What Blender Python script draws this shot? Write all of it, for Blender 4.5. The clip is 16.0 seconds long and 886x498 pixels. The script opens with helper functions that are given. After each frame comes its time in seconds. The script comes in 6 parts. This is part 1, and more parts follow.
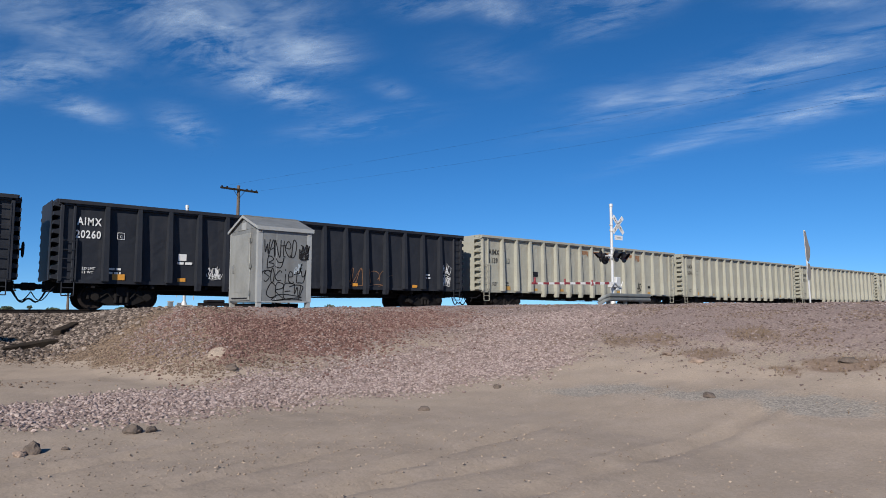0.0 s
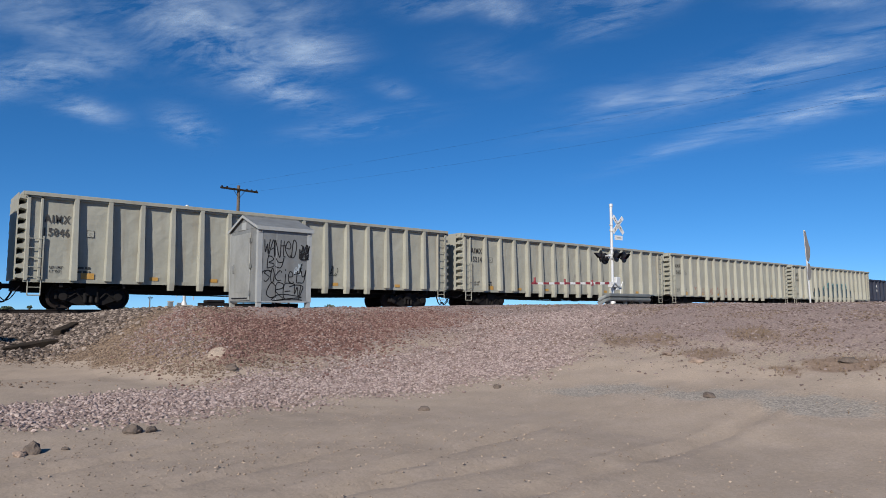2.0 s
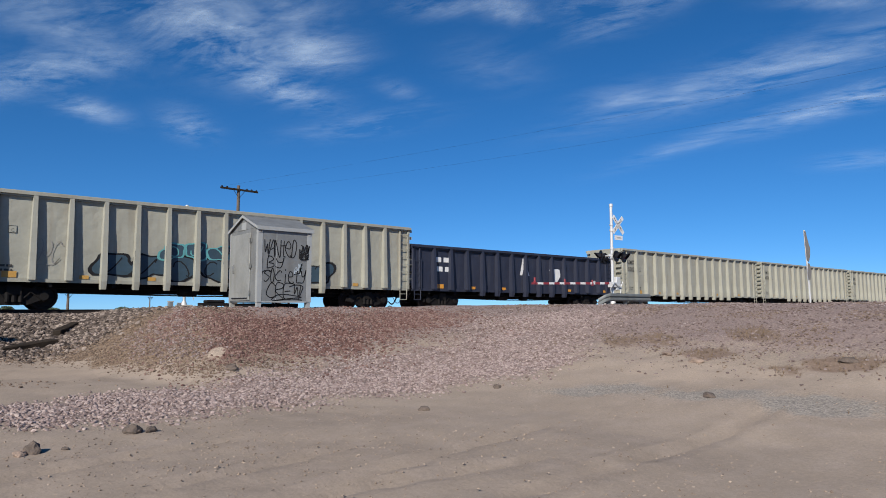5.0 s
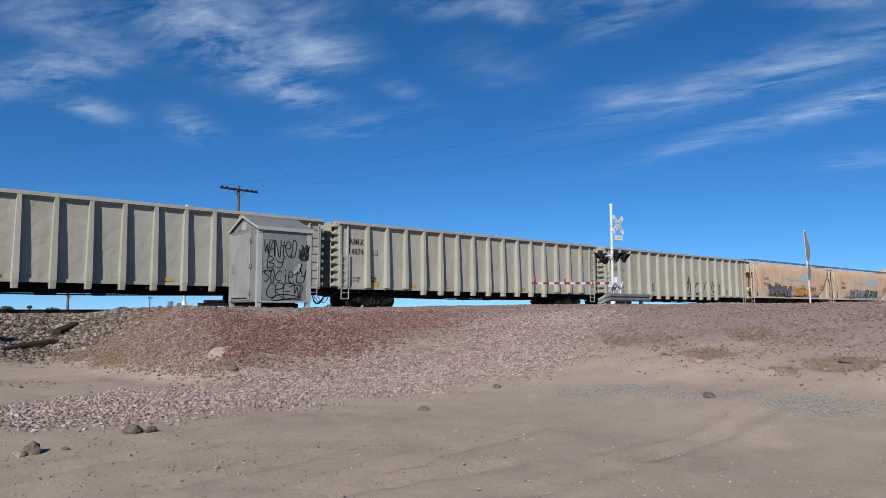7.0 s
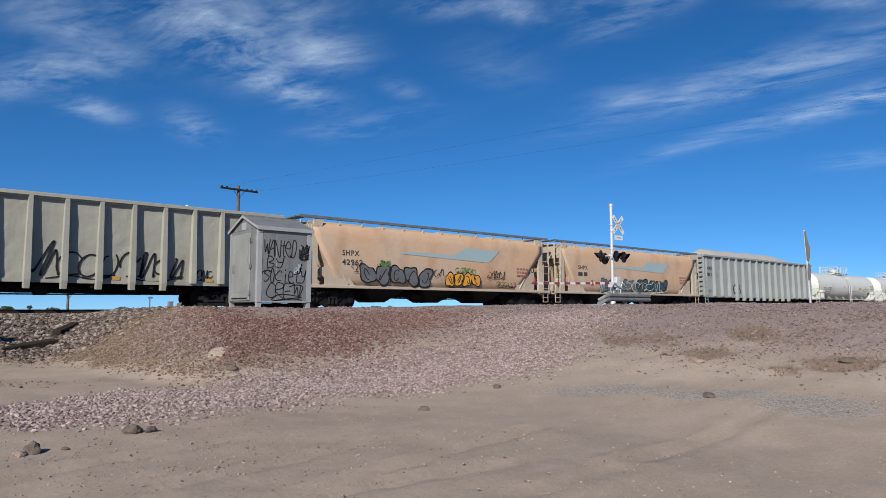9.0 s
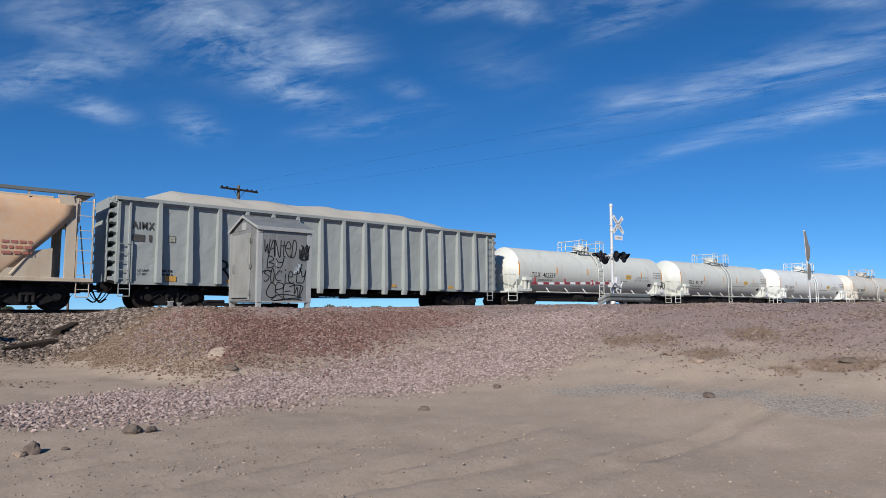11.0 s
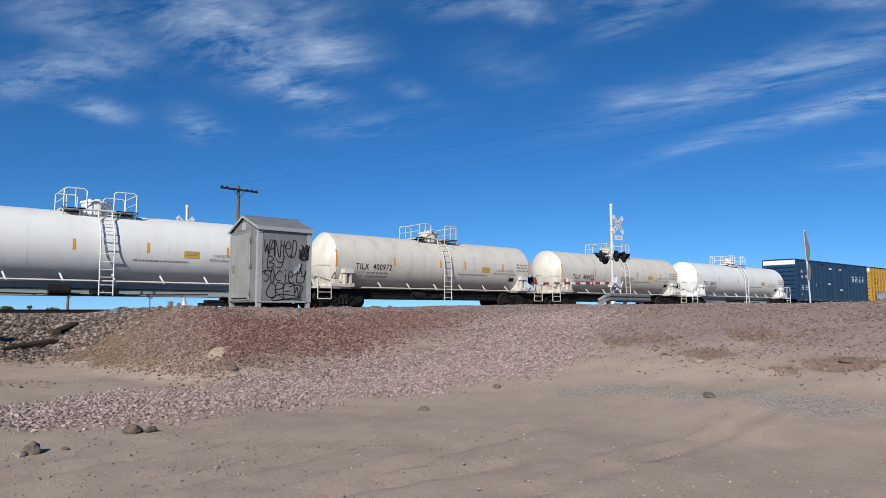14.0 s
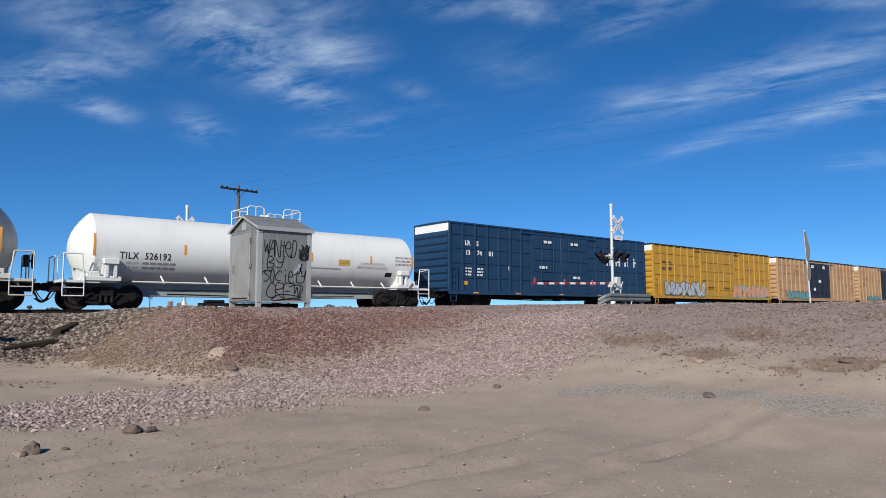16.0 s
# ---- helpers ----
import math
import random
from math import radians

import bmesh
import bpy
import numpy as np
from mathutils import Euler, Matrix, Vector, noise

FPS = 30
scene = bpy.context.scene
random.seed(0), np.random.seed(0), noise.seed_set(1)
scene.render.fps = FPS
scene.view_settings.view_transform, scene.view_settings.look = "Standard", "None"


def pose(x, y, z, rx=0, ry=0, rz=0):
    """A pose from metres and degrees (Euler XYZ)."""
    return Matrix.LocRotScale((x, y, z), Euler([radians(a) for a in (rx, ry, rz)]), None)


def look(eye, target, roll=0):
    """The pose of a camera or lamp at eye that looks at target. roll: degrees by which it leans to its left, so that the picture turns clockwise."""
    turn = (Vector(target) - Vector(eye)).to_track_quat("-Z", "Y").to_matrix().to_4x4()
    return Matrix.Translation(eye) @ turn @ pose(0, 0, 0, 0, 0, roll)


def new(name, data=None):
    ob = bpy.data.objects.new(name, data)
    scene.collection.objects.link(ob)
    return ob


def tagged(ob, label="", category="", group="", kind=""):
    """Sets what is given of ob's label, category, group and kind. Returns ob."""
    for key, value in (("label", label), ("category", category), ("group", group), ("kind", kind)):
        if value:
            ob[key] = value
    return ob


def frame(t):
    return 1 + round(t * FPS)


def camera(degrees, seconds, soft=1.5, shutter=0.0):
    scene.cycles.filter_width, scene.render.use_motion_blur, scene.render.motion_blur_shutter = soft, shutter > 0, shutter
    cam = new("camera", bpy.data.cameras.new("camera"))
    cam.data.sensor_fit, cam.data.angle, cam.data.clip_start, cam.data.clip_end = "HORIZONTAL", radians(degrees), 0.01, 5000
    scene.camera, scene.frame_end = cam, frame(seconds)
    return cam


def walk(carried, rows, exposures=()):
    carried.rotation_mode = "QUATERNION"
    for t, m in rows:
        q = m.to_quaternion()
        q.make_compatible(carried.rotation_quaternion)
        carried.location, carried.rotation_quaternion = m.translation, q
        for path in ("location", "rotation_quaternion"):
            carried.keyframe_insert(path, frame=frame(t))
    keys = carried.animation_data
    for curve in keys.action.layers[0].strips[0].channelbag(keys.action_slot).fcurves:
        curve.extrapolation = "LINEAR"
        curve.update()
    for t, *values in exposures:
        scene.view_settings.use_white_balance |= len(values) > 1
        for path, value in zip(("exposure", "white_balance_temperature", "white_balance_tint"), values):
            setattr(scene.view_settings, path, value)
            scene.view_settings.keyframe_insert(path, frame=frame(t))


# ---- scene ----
# The world: x runs along the railway away to the east, y towards it, z up. Rail top is at z = 1.6.
HEAD = math.radians(50.69)
EYE = (0.0, 0.0, 1.6)
cam = camera(67.4, 16.0, soft=0.65)
AIM = (10 * math.cos(HEAD), 10 * math.sin(HEAD), 1.6 + 10 * math.tan(radians(5.2)))
walk(cam, [(0.0, look(EYE, AIM)), (16.0, look(EYE, AIM))], exposures=[(0.0, 0.28), (16.0, 0.28)])

RAIL = 1.6          # top of rail
TRACK = 28.76       # centre line of the track
SPEED = 21.2        # metres a second, westwards
SPAN = 16.0

# ---- light ----
SUN_DIR = Vector((-0.85, -0.53, 0.0)).normalized()
SUN_EL = radians(31)
sun_vec = Vector((SUN_DIR.x * math.cos(SUN_EL), SUN_DIR.y * math.cos(SUN_EL), math.sin(SUN_EL)))
sun = new("sun", bpy.data.lights.new("sun", "SUN"))
sun.data.energy, sun.data.angle, sun.data.color = 5.0, radians(0.5), (1.0, 0.94, 0.85)
sun.matrix_world = look(sun_vec * 100, (0, 0, 0))
world = bpy.data.worlds.new("sky")
scene.world = world
world.use_nodes = True
wn = world.node_tree.nodes
sky = wn.new("ShaderNodeTexSky")
sky.sky_type, sky.sun_disc = "NISHITA", False
sky.sun_elevation, sky.sun_rotation = SUN_EL, math.atan2(SUN_DIR.x, SUN_DIR.y)
sky.altitude, sky.air_density, sky.dust_density, sky.ozone_density = 2500, 1.0, 0.0, 6.0
wn["Background"].inputs["Strength"].default_value = 0.094
tone = wn.new("ShaderNodeHueSaturation")
tone.inputs["Saturation"].default_value, tone.inputs["Hue"].default_value = 1.195, 0.50
way_up, lift = wn.new("ShaderNodeTexCoord"), wn.new("ShaderNodeVectorMath")
lift.operation, lift.inputs[1].default_value = "ADD", (0, 0, 0.055)
world.node_tree.links.new(way_up.outputs["Generated"], lift.inputs[0])
world.node_tree.links.new(lift.outputs[0], sky.inputs["Vector"])
world.node_tree.links.new(sky.outputs[0], tone.inputs["Color"])
world.node_tree.links.new(tone.outputs[0], wn["Background"].inputs["Color"])


# ---- materials ----
def lin(r, g, b):
    """Linear colour from the 0 to 255 values of a paint chart."""
    return tuple(((v / 255) / 12.92 if v < 10 else ((v / 255 + 0.055) / 1.055) ** 2.4) for v in (r, g, b))


def paint(name, base, second=None, rough=0.6, metal=0.0, big=1.5, fine=18.0, amount=0.5, bump=0.15, streak=None,
          streak_amount=0.0, per_object=0.0, streak_scale=(2.0, 2.0, 0.25)):
    """A worn surface: two scales of mottling, optional hanging streaks of dirt or rust, fine relief."""
    m = bpy.data.materials.new(name)
    m.use_nodes = True
    nt = m.node_tree
    n, l = nt.nodes, nt.links
    bsdf = n["Principled BSDF"]
    bsdf.inputs["Roughness"].default_value = rough
    bsdf.inputs["Metallic"].default_value = metal
    tc = n.new("ShaderNodeTexCoord")
    second = second or tuple(c * 0.7 for c in base)
    noises = []
    for sc in (big, fine):
        t = n.new("ShaderNodeTexNoise")
        t.inputs["Scale"].default_value, t.inputs["Detail"].default_value = sc, 5
        l.new(tc.outputs["Object"], t.inputs["Vector"])
        noises.append(t)
    r = n.new("ShaderNodeMapRange")
    r.inputs["From Min"].default_value, r.inputs["From Max"].default_value, r.inputs["To Max"].default_value = 0.35, 0.7, amount
    l.new(noises[0].outputs["Fac"], r.inputs["Value"])
    r2 = n.new("ShaderNodeMapRange")
    r2.inputs["From Min"].default_value, r2.inputs["From Max"].default_value, r2.inputs["To Max"].default_value = 0.4, 0.8, amount * 0.6
    l.new(noises[1].outputs["Fac"], r2.inputs["Value"])
    add = n.new("ShaderNodeMath")
    add.use_clamp = True
    l.new(r.outputs[0], add.inputs[0])
    l.new(r2.outputs[0], add.inputs[1])
    mix = n.new("ShaderNodeMix")
    mix.data_type = "RGBA"
    mix.inputs["A"].default_value, mix.inputs["B"].default_value = (*base, 1), (*second, 1)
    l.new(add.outputs[0], mix.inputs["Factor"])
    col = mix.outputs["Result"]
    if streak:
        mp = n.new("ShaderNodeMapping")
        mp.inputs["Scale"].default_value = streak_scale
        l.new(tc.outputs["Object"], mp.inputs["Vector"])
        t = n.new("ShaderNodeTexNoise")
        t.inputs["Scale"].default_value, t.inputs["Detail"].default_value = 1.6, 6
        l.new(mp.outputs[0], t.inputs["Vector"])
        r3 = n.new("ShaderNodeMapRange")
        r3.inputs["From Min"].default_value, r3.inputs["From Max"].default_value, r3.inputs["To Max"].default_value = 0.52, 0.75, streak_amount
        l.new(t.outputs["Fac"], r3.inputs["Value"])
        mx = n.new("ShaderNodeMix")
        mx.data_type = "RGBA"
        mx.inputs["B"].default_value = (*streak, 1)
        l.new(col, mx.inputs["A"])
        l.new(r3.outputs[0], mx.inputs["Factor"])
        col = mx.outputs["Result"]
    if per_object:
        oi = n.new("ShaderNodeObjectInfo")
        rr = n.new("ShaderNodeMapRange")
        rr.inputs["To Min"].default_value, rr.inputs["To Max"].default_value = 1 - per_object, 1 + per_object
        l.new(oi.outputs["Random"], rr.inputs["Value"])
        hv = n.new("ShaderNodeHueSaturation")
        l.new(rr.outputs[0], hv.inputs["Value"])
        l.new(col, hv.inputs["Color"])
        col = hv.outputs["Color"]
    l.new(col, bsdf.inputs["Base Color"])
    if bump:
        b = n.new("ShaderNodeBump")
        b.inputs["Strength"].default_value, b.inputs["Distance"].default_value = bump, 0.02
        l.new(noises[1].outputs["Fac"], b.inputs["Height"])
        l.new(b.outputs[0], bsdf.inputs["Normal"])
    return m


CREAM = paint("cream_paint", (0.305, 0.302, 0.256), (0.232, 0.225, 0.186), 0.6, big=0.9, fine=9, amount=0.5, streak=(0.172, 0.125, 0.078), streak_amount=0.35, per_object=0.06)
BLACK = paint("black_paint", (0.0175, 0.0202, 0.027), (0.0304, 0.0325, 0.0391), 0.55, big=0.8, fine=8, streak=(0.0506, 0.0485, 0.0506), streak_amount=0.4)
GREY_CAR = paint("grey_green_paint", (0.257, 0.281, 0.277), (0.211, 0.226, 0.222), 0.6, big=0.8, fine=8, streak=(0.156, 0.14, 0.117), streak_amount=0.25)
UNDER = paint("sooty_steel", (0.008, 0.0075, 0.008), (0.019, 0.016, 0.0145), 0.8, big=3, fine=25)
RUSTY = paint("rusty_steel", (0.022, 0.016, 0.014), (0.012, 0.010, 0.0095), 0.7, big=3, fine=30)
TANKWHITE = paint("white_tank_paint", (0.61, 0.625, 0.61), (0.53, 0.54, 0.52), 0.42, big=0.5, fine=4, amount=0.4, bump=0.04, streak=(0.42, 0.40, 0.36), streak_amount=0.22, streak_scale=(1.2, 1.2, 0.3))
ORANGE_HOPPER = paint("faded_orange_paint", (0.48, 0.3, 0.176), (0.464, 0.368, 0.28), 0.65, big=0.35, fine=5, amount=0.9, streak=(0.28, 0.128, 0.056), streak_amount=0.5, streak_scale=(0.5, 0.5, 0.3))
HOPPER_TRIM = paint("pale_cream_paint", (0.432, 0.368, 0.288), (0.352, 0.28, 0.2), 0.6, streak=(0.24, 0.128, 0.064), streak_amount=0.3)
BLUE_CAR = paint("navy_blue_paint", (0.00684, 0.0323, 0.0762), (0.0117, 0.0439, 0.0978), 0.45, big=0.5, fine=8, streak=(0.0245, 0.0439, 0.0684), streak_amount=0.35)
YELLOW_CAR = paint("yellow_paint", (0.4, 0.224, 0.024), (0.32, 0.176, 0.028), 0.6, big=0.6, fine=8, streak=(0.2, 0.104, 0.032), streak_amount=0.5)
TAN_CAR = paint("faded_tan_paint", (0.376, 0.24, 0.128), (0.304, 0.188, 0.104), 0.65, big=0.6, fine=8, streak=(0.16, 0.08, 0.04), streak_amount=0.6)
GALV = paint("galvanised_metal", (0.213, 0.22, 0.217), (0.158, 0.165, 0.165), 0.55, 0.2, big=2.6, fine=14, amount=0.85, bump=0.1, streak=(0.134, 0.127, 0.115), streak_amount=0.5)
WHITE = paint("white_paint", (0.663, 0.663, 0.654), (0.527, 0.518, 0.493), 0.5, big=2, fine=15, amount=0.4, bump=0.05)
SILVER = paint("silver_mast_paint", (0.561, 0.57, 0.57), (0.442, 0.442, 0.442), 0.45, 0.2, big=2, fine=15, amount=0.4, bump=0.05)
DARK = paint("matt_black_paint", (0.0096, 0.0096, 0.0128), (0.016, 0.016, 0.02), 0.5, bump=0.05)
GUARD = paint("dull_grey_steel", (0.16, 0.172, 0.168), (0.112, 0.12, 0.12), 0.55, 0.2, big=2, fine=14, amount=0.6, streak=(0.08, 0.072, 0.064), streak_amount=0.4)
RED = paint("red_reflective", (0.24, 0.028, 0.036), (0.176, 0.032, 0.036), 0.5, bump=0.02)
ORANGE = paint("orange_reflective", (0.6, 0.264, 0.032), (0.48, 0.216, 0.04), 0.5, bump=0.02)
INK = paint("black_stencil_ink", (0.01, 0.01, 0.012), (0.025, 0.025, 0.026), 0.85, bump=0.0)
FADED_INK = paint("faded_stencil_ink", (0.22, 0.21, 0.20), (0.3, 0.28, 0.26), 0.7, bump=0.0)
TRIM = paint("pale_galvanised_trim", (0.361, 0.37, 0.361), (0.284, 0.292, 0.284), 0.5, 0.2, big=2, fine=14, amount=0.5, bump=0.08, streak=(0.224, 0.215, 0.198), streak_amount=0.3)
DARKDOOR = paint("blue_black_paint", (0.0096, 0.012, 0.0224), (0.016, 0.0192, 0.032), 0.5, big=0.8, fine=8)
CONCRETE = paint("concrete", (0.357, 0.34, 0.315), (0.281, 0.264, 0.238), 0.9, big=3, fine=30)
OLDWOOD = paint("rotten_dark_wood", (0.0165, 0.0125, 0.0099), (0.033, 0.0248, 0.0182), 0.9, big=4, fine=30, amount=0.9, bump=0.5)
WOOD = paint("weathered_wood", (0.091, 0.0665, 0.049), (0.154, 0.126, 0.098), 0.85, big=3, fine=30, streak=(0.035, 0.028, 0.021), streak_amount=0.5)

for dull in (UNDER, RUSTY, BLACK, OLDWOOD, DARK, INK):
    dull.node_tree.nodes["Principled BSDF"].inputs["Specular IOR Level"].default_value = 0.18


# ---- mesh helpers ----
def link_mesh(name, bm, material, parent=None, label="", at=None, smooth=False):
    me = bpy.data.meshes.new(name)
    bm.normal_update()
    bm.to_mesh(me)
    bm.free()
    if smooth:
        for p in me.polygons:
            p.use_smooth = True
    me.materials.append(material)
    ob = new(name, me)
    if parent:
        ob.parent = parent
    if at is not None:
        ob.matrix_basis = at
    if label:
        tagged(ob, label)
    return ob


def part(name, bm, material, parent, label="", at=None, smooth=False):
    return link_mesh(name, bm, material, parent, label, at, smooth)


def share(name, ob, parent, at):
    """Another part on the same mesh."""
    o = new(name, ob.data)
    o.parent = parent
    o.matrix_basis = at
    return o


def box(bm, x0, x1, y0, y1, z0, z1, bevel=0.0):
    vs = [bm.verts.new((x, y, z)) for x in (x0, x1) for y in (y0, y1) for z in (z0, z1)]
    fs = [bm.faces.new([vs[i] for i in q]) for q in ((0, 1, 3, 2), (4, 6, 7, 5), (0, 4, 5, 1), (2, 3, 7, 6), (0, 2, 6, 4), (1, 5, 7, 3))]
    if bevel:
        es = list({e for f in fs for e in f.edges})
        bmesh.ops.bevel(bm, geom=es, offset=bevel, segments=1, affect="EDGES")
    return bm


def B(*args, bevel=0.0):
    return box(bmesh.new(), *args, bevel=bevel)


def prism(bm, points, y0, y1, axis="y"):
    """A polygon in x, z carried from y0 to y1 (or in y, z carried along x)."""
    def at(p, d):
        return (p[0], d, p[1]) if axis == "y" else (d, p[0], p[1])
    a = [bm.verts.new(at(p, y0)) for p in points]
    b = [bm.verts.new(at(p, y1)) for p in points]
    bm.faces.new(a)
    bm.faces.new(b[::-1])
    for i in range(len(points)):
        j = (i + 1) % len(points)
        bm.faces.new((a[j], a[i], b[i], b[j]))
    bmesh.ops.recalc_face_normals(bm, faces=bm.faces[:])
    return bm


def rod(bm, a, b, r, n=8, r2=None):
    a, b = Vector(a), Vector(b)
    m = Matrix.Translation((a + b) / 2) @ (b - a).to_track_quat("Z", "Y").to_matrix().to_4x4()
    bmesh.ops.create_cone(bm, cap_ends=True, segments=n, radius1=r, radius2=r if r2 is None else r2, depth=(b - a).length, matrix=m)
    return bm


def pipe(bm, pts, r, n=6):
    for a, b in zip(pts, pts[1:]):
        rod(bm, a, b, r, n)
    return bm


def thing(name, label, category, group="", at=None):
    e = new(name)
    tagged(e, label, category, group)
    if at is not None:
        e.matrix_basis = at
    return e
# ---- ground ----
def step(v):
    v = min(1.0, max(0.0, v))
    return v * v * (3 - 2 * v)


def ramp(v, a, b):
    return step((v - a) / (b - a))


RUTS = (((1.74, 6.27), (4.22, 6.88)), ((2.3, 5.3), (6.9, 6.3)), ((0.9, 7.5), (3.2, 8.1)), ((4.0, 4.2), (9.5, 4.4)), ((1.5, 5.2), (5.5, 5.0)))


def height(x, y):
    """The ground: a dirt yard round the camera, a bank up to the railway, and the raised road on the east."""
    mound = ramp(x, 0.25 * max(y, 11.0) - 2.4, 0.25 * max(y, 11.0) + 2.2)
    low = 18.6 + (11.2 - 18.6) * mound
    high = 27.0 + (17.6 - 27.0) * mound
    bank = ramp(y, low, high)
    road = ramp(x, 7.0, 18.0) * ramp(y, -30.0, -6.0)
    top = 1.45 + 0.19 * mound
    h = top * (1 - (1 - bank) * (1 - road)) + 0.12 * ramp(x, 12, 20)
    rise = 0.16 * ramp(y, 7.0, 13.0) * (1 - bank)
    h += rise * (1 - road)
    near = ramp(y, 23.5, 26.3)
    h = h * (1 - near) + (1.40 - 0.0) * near
    far = ramp(y, 31.2, 35.0)
    h = h * (1 - far) + 0.7 * far
    if y < 9:
        for (ax, ay), (bx, by) in RUTS:
            d = abs((x - ax) * (by - ay) - (y - ay) * (bx - ax)) / math.hypot(bx - ax, by - ay) + 0.05 * noise.noise((x * 2, y * 2, 9))
            if ax < x < bx:
                h -= 0.06 * math.exp(-(d / 0.10) ** 2) - 0.036 * math.exp(-((d - 0.2) / 0.08) ** 2)
    if y < 24:
        rough = ramp(h, 0.25, 0.6) * (1 - ramp(y, 20, 24)) * (1 - 0.8 * ramp(h, 1.0, 1.4))
        h += rough * (0.05 * noise.noise((x * 1.3, y * 1.3, 21)) + 0.035 * noise.noise((x * 3.1, y * 3.1, 22)))
        h += 0.05 * noise.noise((x * 0.5, y * 0.5, 0)) + 0.025 * noise.noise((x * 1.7, y * 1.7, 3)) + 0.009 * noise.noise((x * 5, y * 5, 5)) + 0.003 * noise.noise((x * 13, y * 13, 6))
    return h


def axis_steps(inner0, inner1, fine, far, growth=1.22):
    v = list(np.arange(inner0, inner1 + 1e-6, fine))
    s, a = fine, inner0
    left = []
    while a > -far:
        s *= growth
        a -= s
        left.append(a)
    s, b = fine, inner1
    right = []
    while b < far:
        s *= growth
        b += s
        right.append(b)
    return left[::-1] + v + right


ZONES = {}
ZONES["gravel"] = [
    (1.58, 11.03, 0.76, -0.46, 0.17, 1.22),
    (3.06, 11.22, 1.42, -0.33, 0.43, 1.63),
    (5.55, 11.41, 2.33, 0.17, 0.76, 1.59),
    (8.41, 11.47, 2.4, -0.75, 1.25, 1.71),
    (11.20, 11.24, 1.94, -0.86, 1.94, 1.94),
    (13.72, 12.45, 1.77, -1.48, 1.41, 1.27),
    (10.3, 10.3, 1.6, -0.9, 0.9, 0.9),
]
ZONES["red"] = [
    (8.04, 14.76, 2.53, -0.36, 0.82, 1.52),
    (6.38, 15.64, 1.21, -0.16, 0.42, 1.05),
    (11.20, 15.30, 1.79, -0.53, 0.79, 1.08),
    (5.23, 17.06, 0.52, -0.93, 0.27, 0.91),
    (5.7, 14.4, 0.5, -0.9, 0.4, 0.9),
]
ZONES["tan"] = [
    (4.78, 16.81, 0.71, -2.51, 0.29, 1.08),
    (4.03, 19.04, 0.71, -2.21, 0.18, 0.89),
    (4.55, 17.0, 0.75, -2.6, 0.55, 0.75),
    (4.75, 18.7, 0.5, -1.0, 0.8, 0.9),
    (4.75, 15.1, 0.45, -1.1, 0.35, 0.5),
]
ZONES["pale"] = [
    (2.62, 17.05, 1.16, -0.95, 0.29, 1.91),
    (4.31, 13.92, 0.60, -1.50, 0.05, 0.18),
    (5.75, 12.60, 0.98, -0.20, 0.12, 0.28),
    (11.11, 6.24, 0.40, -1.59, 0.43, 0.24),
    (5.42, 14.01, 0.16, -0.12, 0.09, 0.22),
]
ZONES["grey"] = [
    (8.93, 13.95, 0.61, -0.19, 0.40, 0.64),
    (9.94, 3.93, 0.18, -0.95, 0.48, 0.18),
    (9.47, 7.31, 0.53, -1.27, 0.43, 0.33),
    (9.79, 5.51, 0.36, -0.92, 0.33, 0.18),
]
ZONES["brown"] = [
    (13.11, 8.47, 0.09, -0.51, 0.60, 0.38),
    (13.58, 6.49, 0.06, -0.55, 0.66, 0.31),
    (11.55, 5.11, 0.10, -0.42, 0.36, 0.15),
    (12.05, 4.38, 0.10, -0.56, 0.43, 0.15),
    (12.12, 6.79, 0.11, -0.64, 0.43, 0.24),
    (12.73, 9.17, 0.09, -0.54, 0.51, 0.37),
]
TONES = {"gravel": (0.218, 0.167, 0.153), "red": (0.147, 0.081, 0.068), "tan": (0.182, 0.131, 0.091), "pale": (0.325, 0.262, 0.208), "grey": (0.250, 0.222, 0.193), "brown": (0.196, 0.143, 0.109),
         "ballast": (0.070, 0.056, 0.048), "bank": (0.232, 0.178, 0.160)}


def zone(kind, x, y):
    """How much of a kind of soil lies at a place, 0 to 1."""
    if kind == "ballast":
        y0 = 19.6 - 1.3 * ramp(x, 3.2, 5.2)
        return ramp(y, y0, y0 + 1.8) * (1 - ramp(x, 5.5, 8.5)) if y < 31 else (1.0 if y < 34 else 0.0)
    if kind == "bank":
        return max(ramp(height_smooth(x, y), 0.35, 1.2) * ramp(x, 4, 7), 0) * 0.85
    best = 0.0
    wob = 0.45 if kind in ("red", "tan", "pale") else 0.25
    x, y = x + wob * noise.noise((x * 0.9, y * 0.9, 1)) + 0.5 * wob * noise.noise((x * 2.6, y * 2.6, 2)), y + wob * noise.noise((x * 0.9, y * 0.9, 7)) + 0.5 * wob * noise.noise((x * 2.6, y * 2.6, 8))
    for cx, cy, ax, ay, bx, by in ZONES[kind]:
        dx, dy = x - cx, y - cy
        det = ax * by - ay * bx
        u, v = (dx * by - dy * bx) / det, (ax * dy - ay * dx) / det
        best = max(best, 1.0 - ramp(math.sqrt(u * u + v * v), 0.35, 1.4))
    return best


def height_smooth(x, y):
    return height(x, y) if y < 40 else 0.7


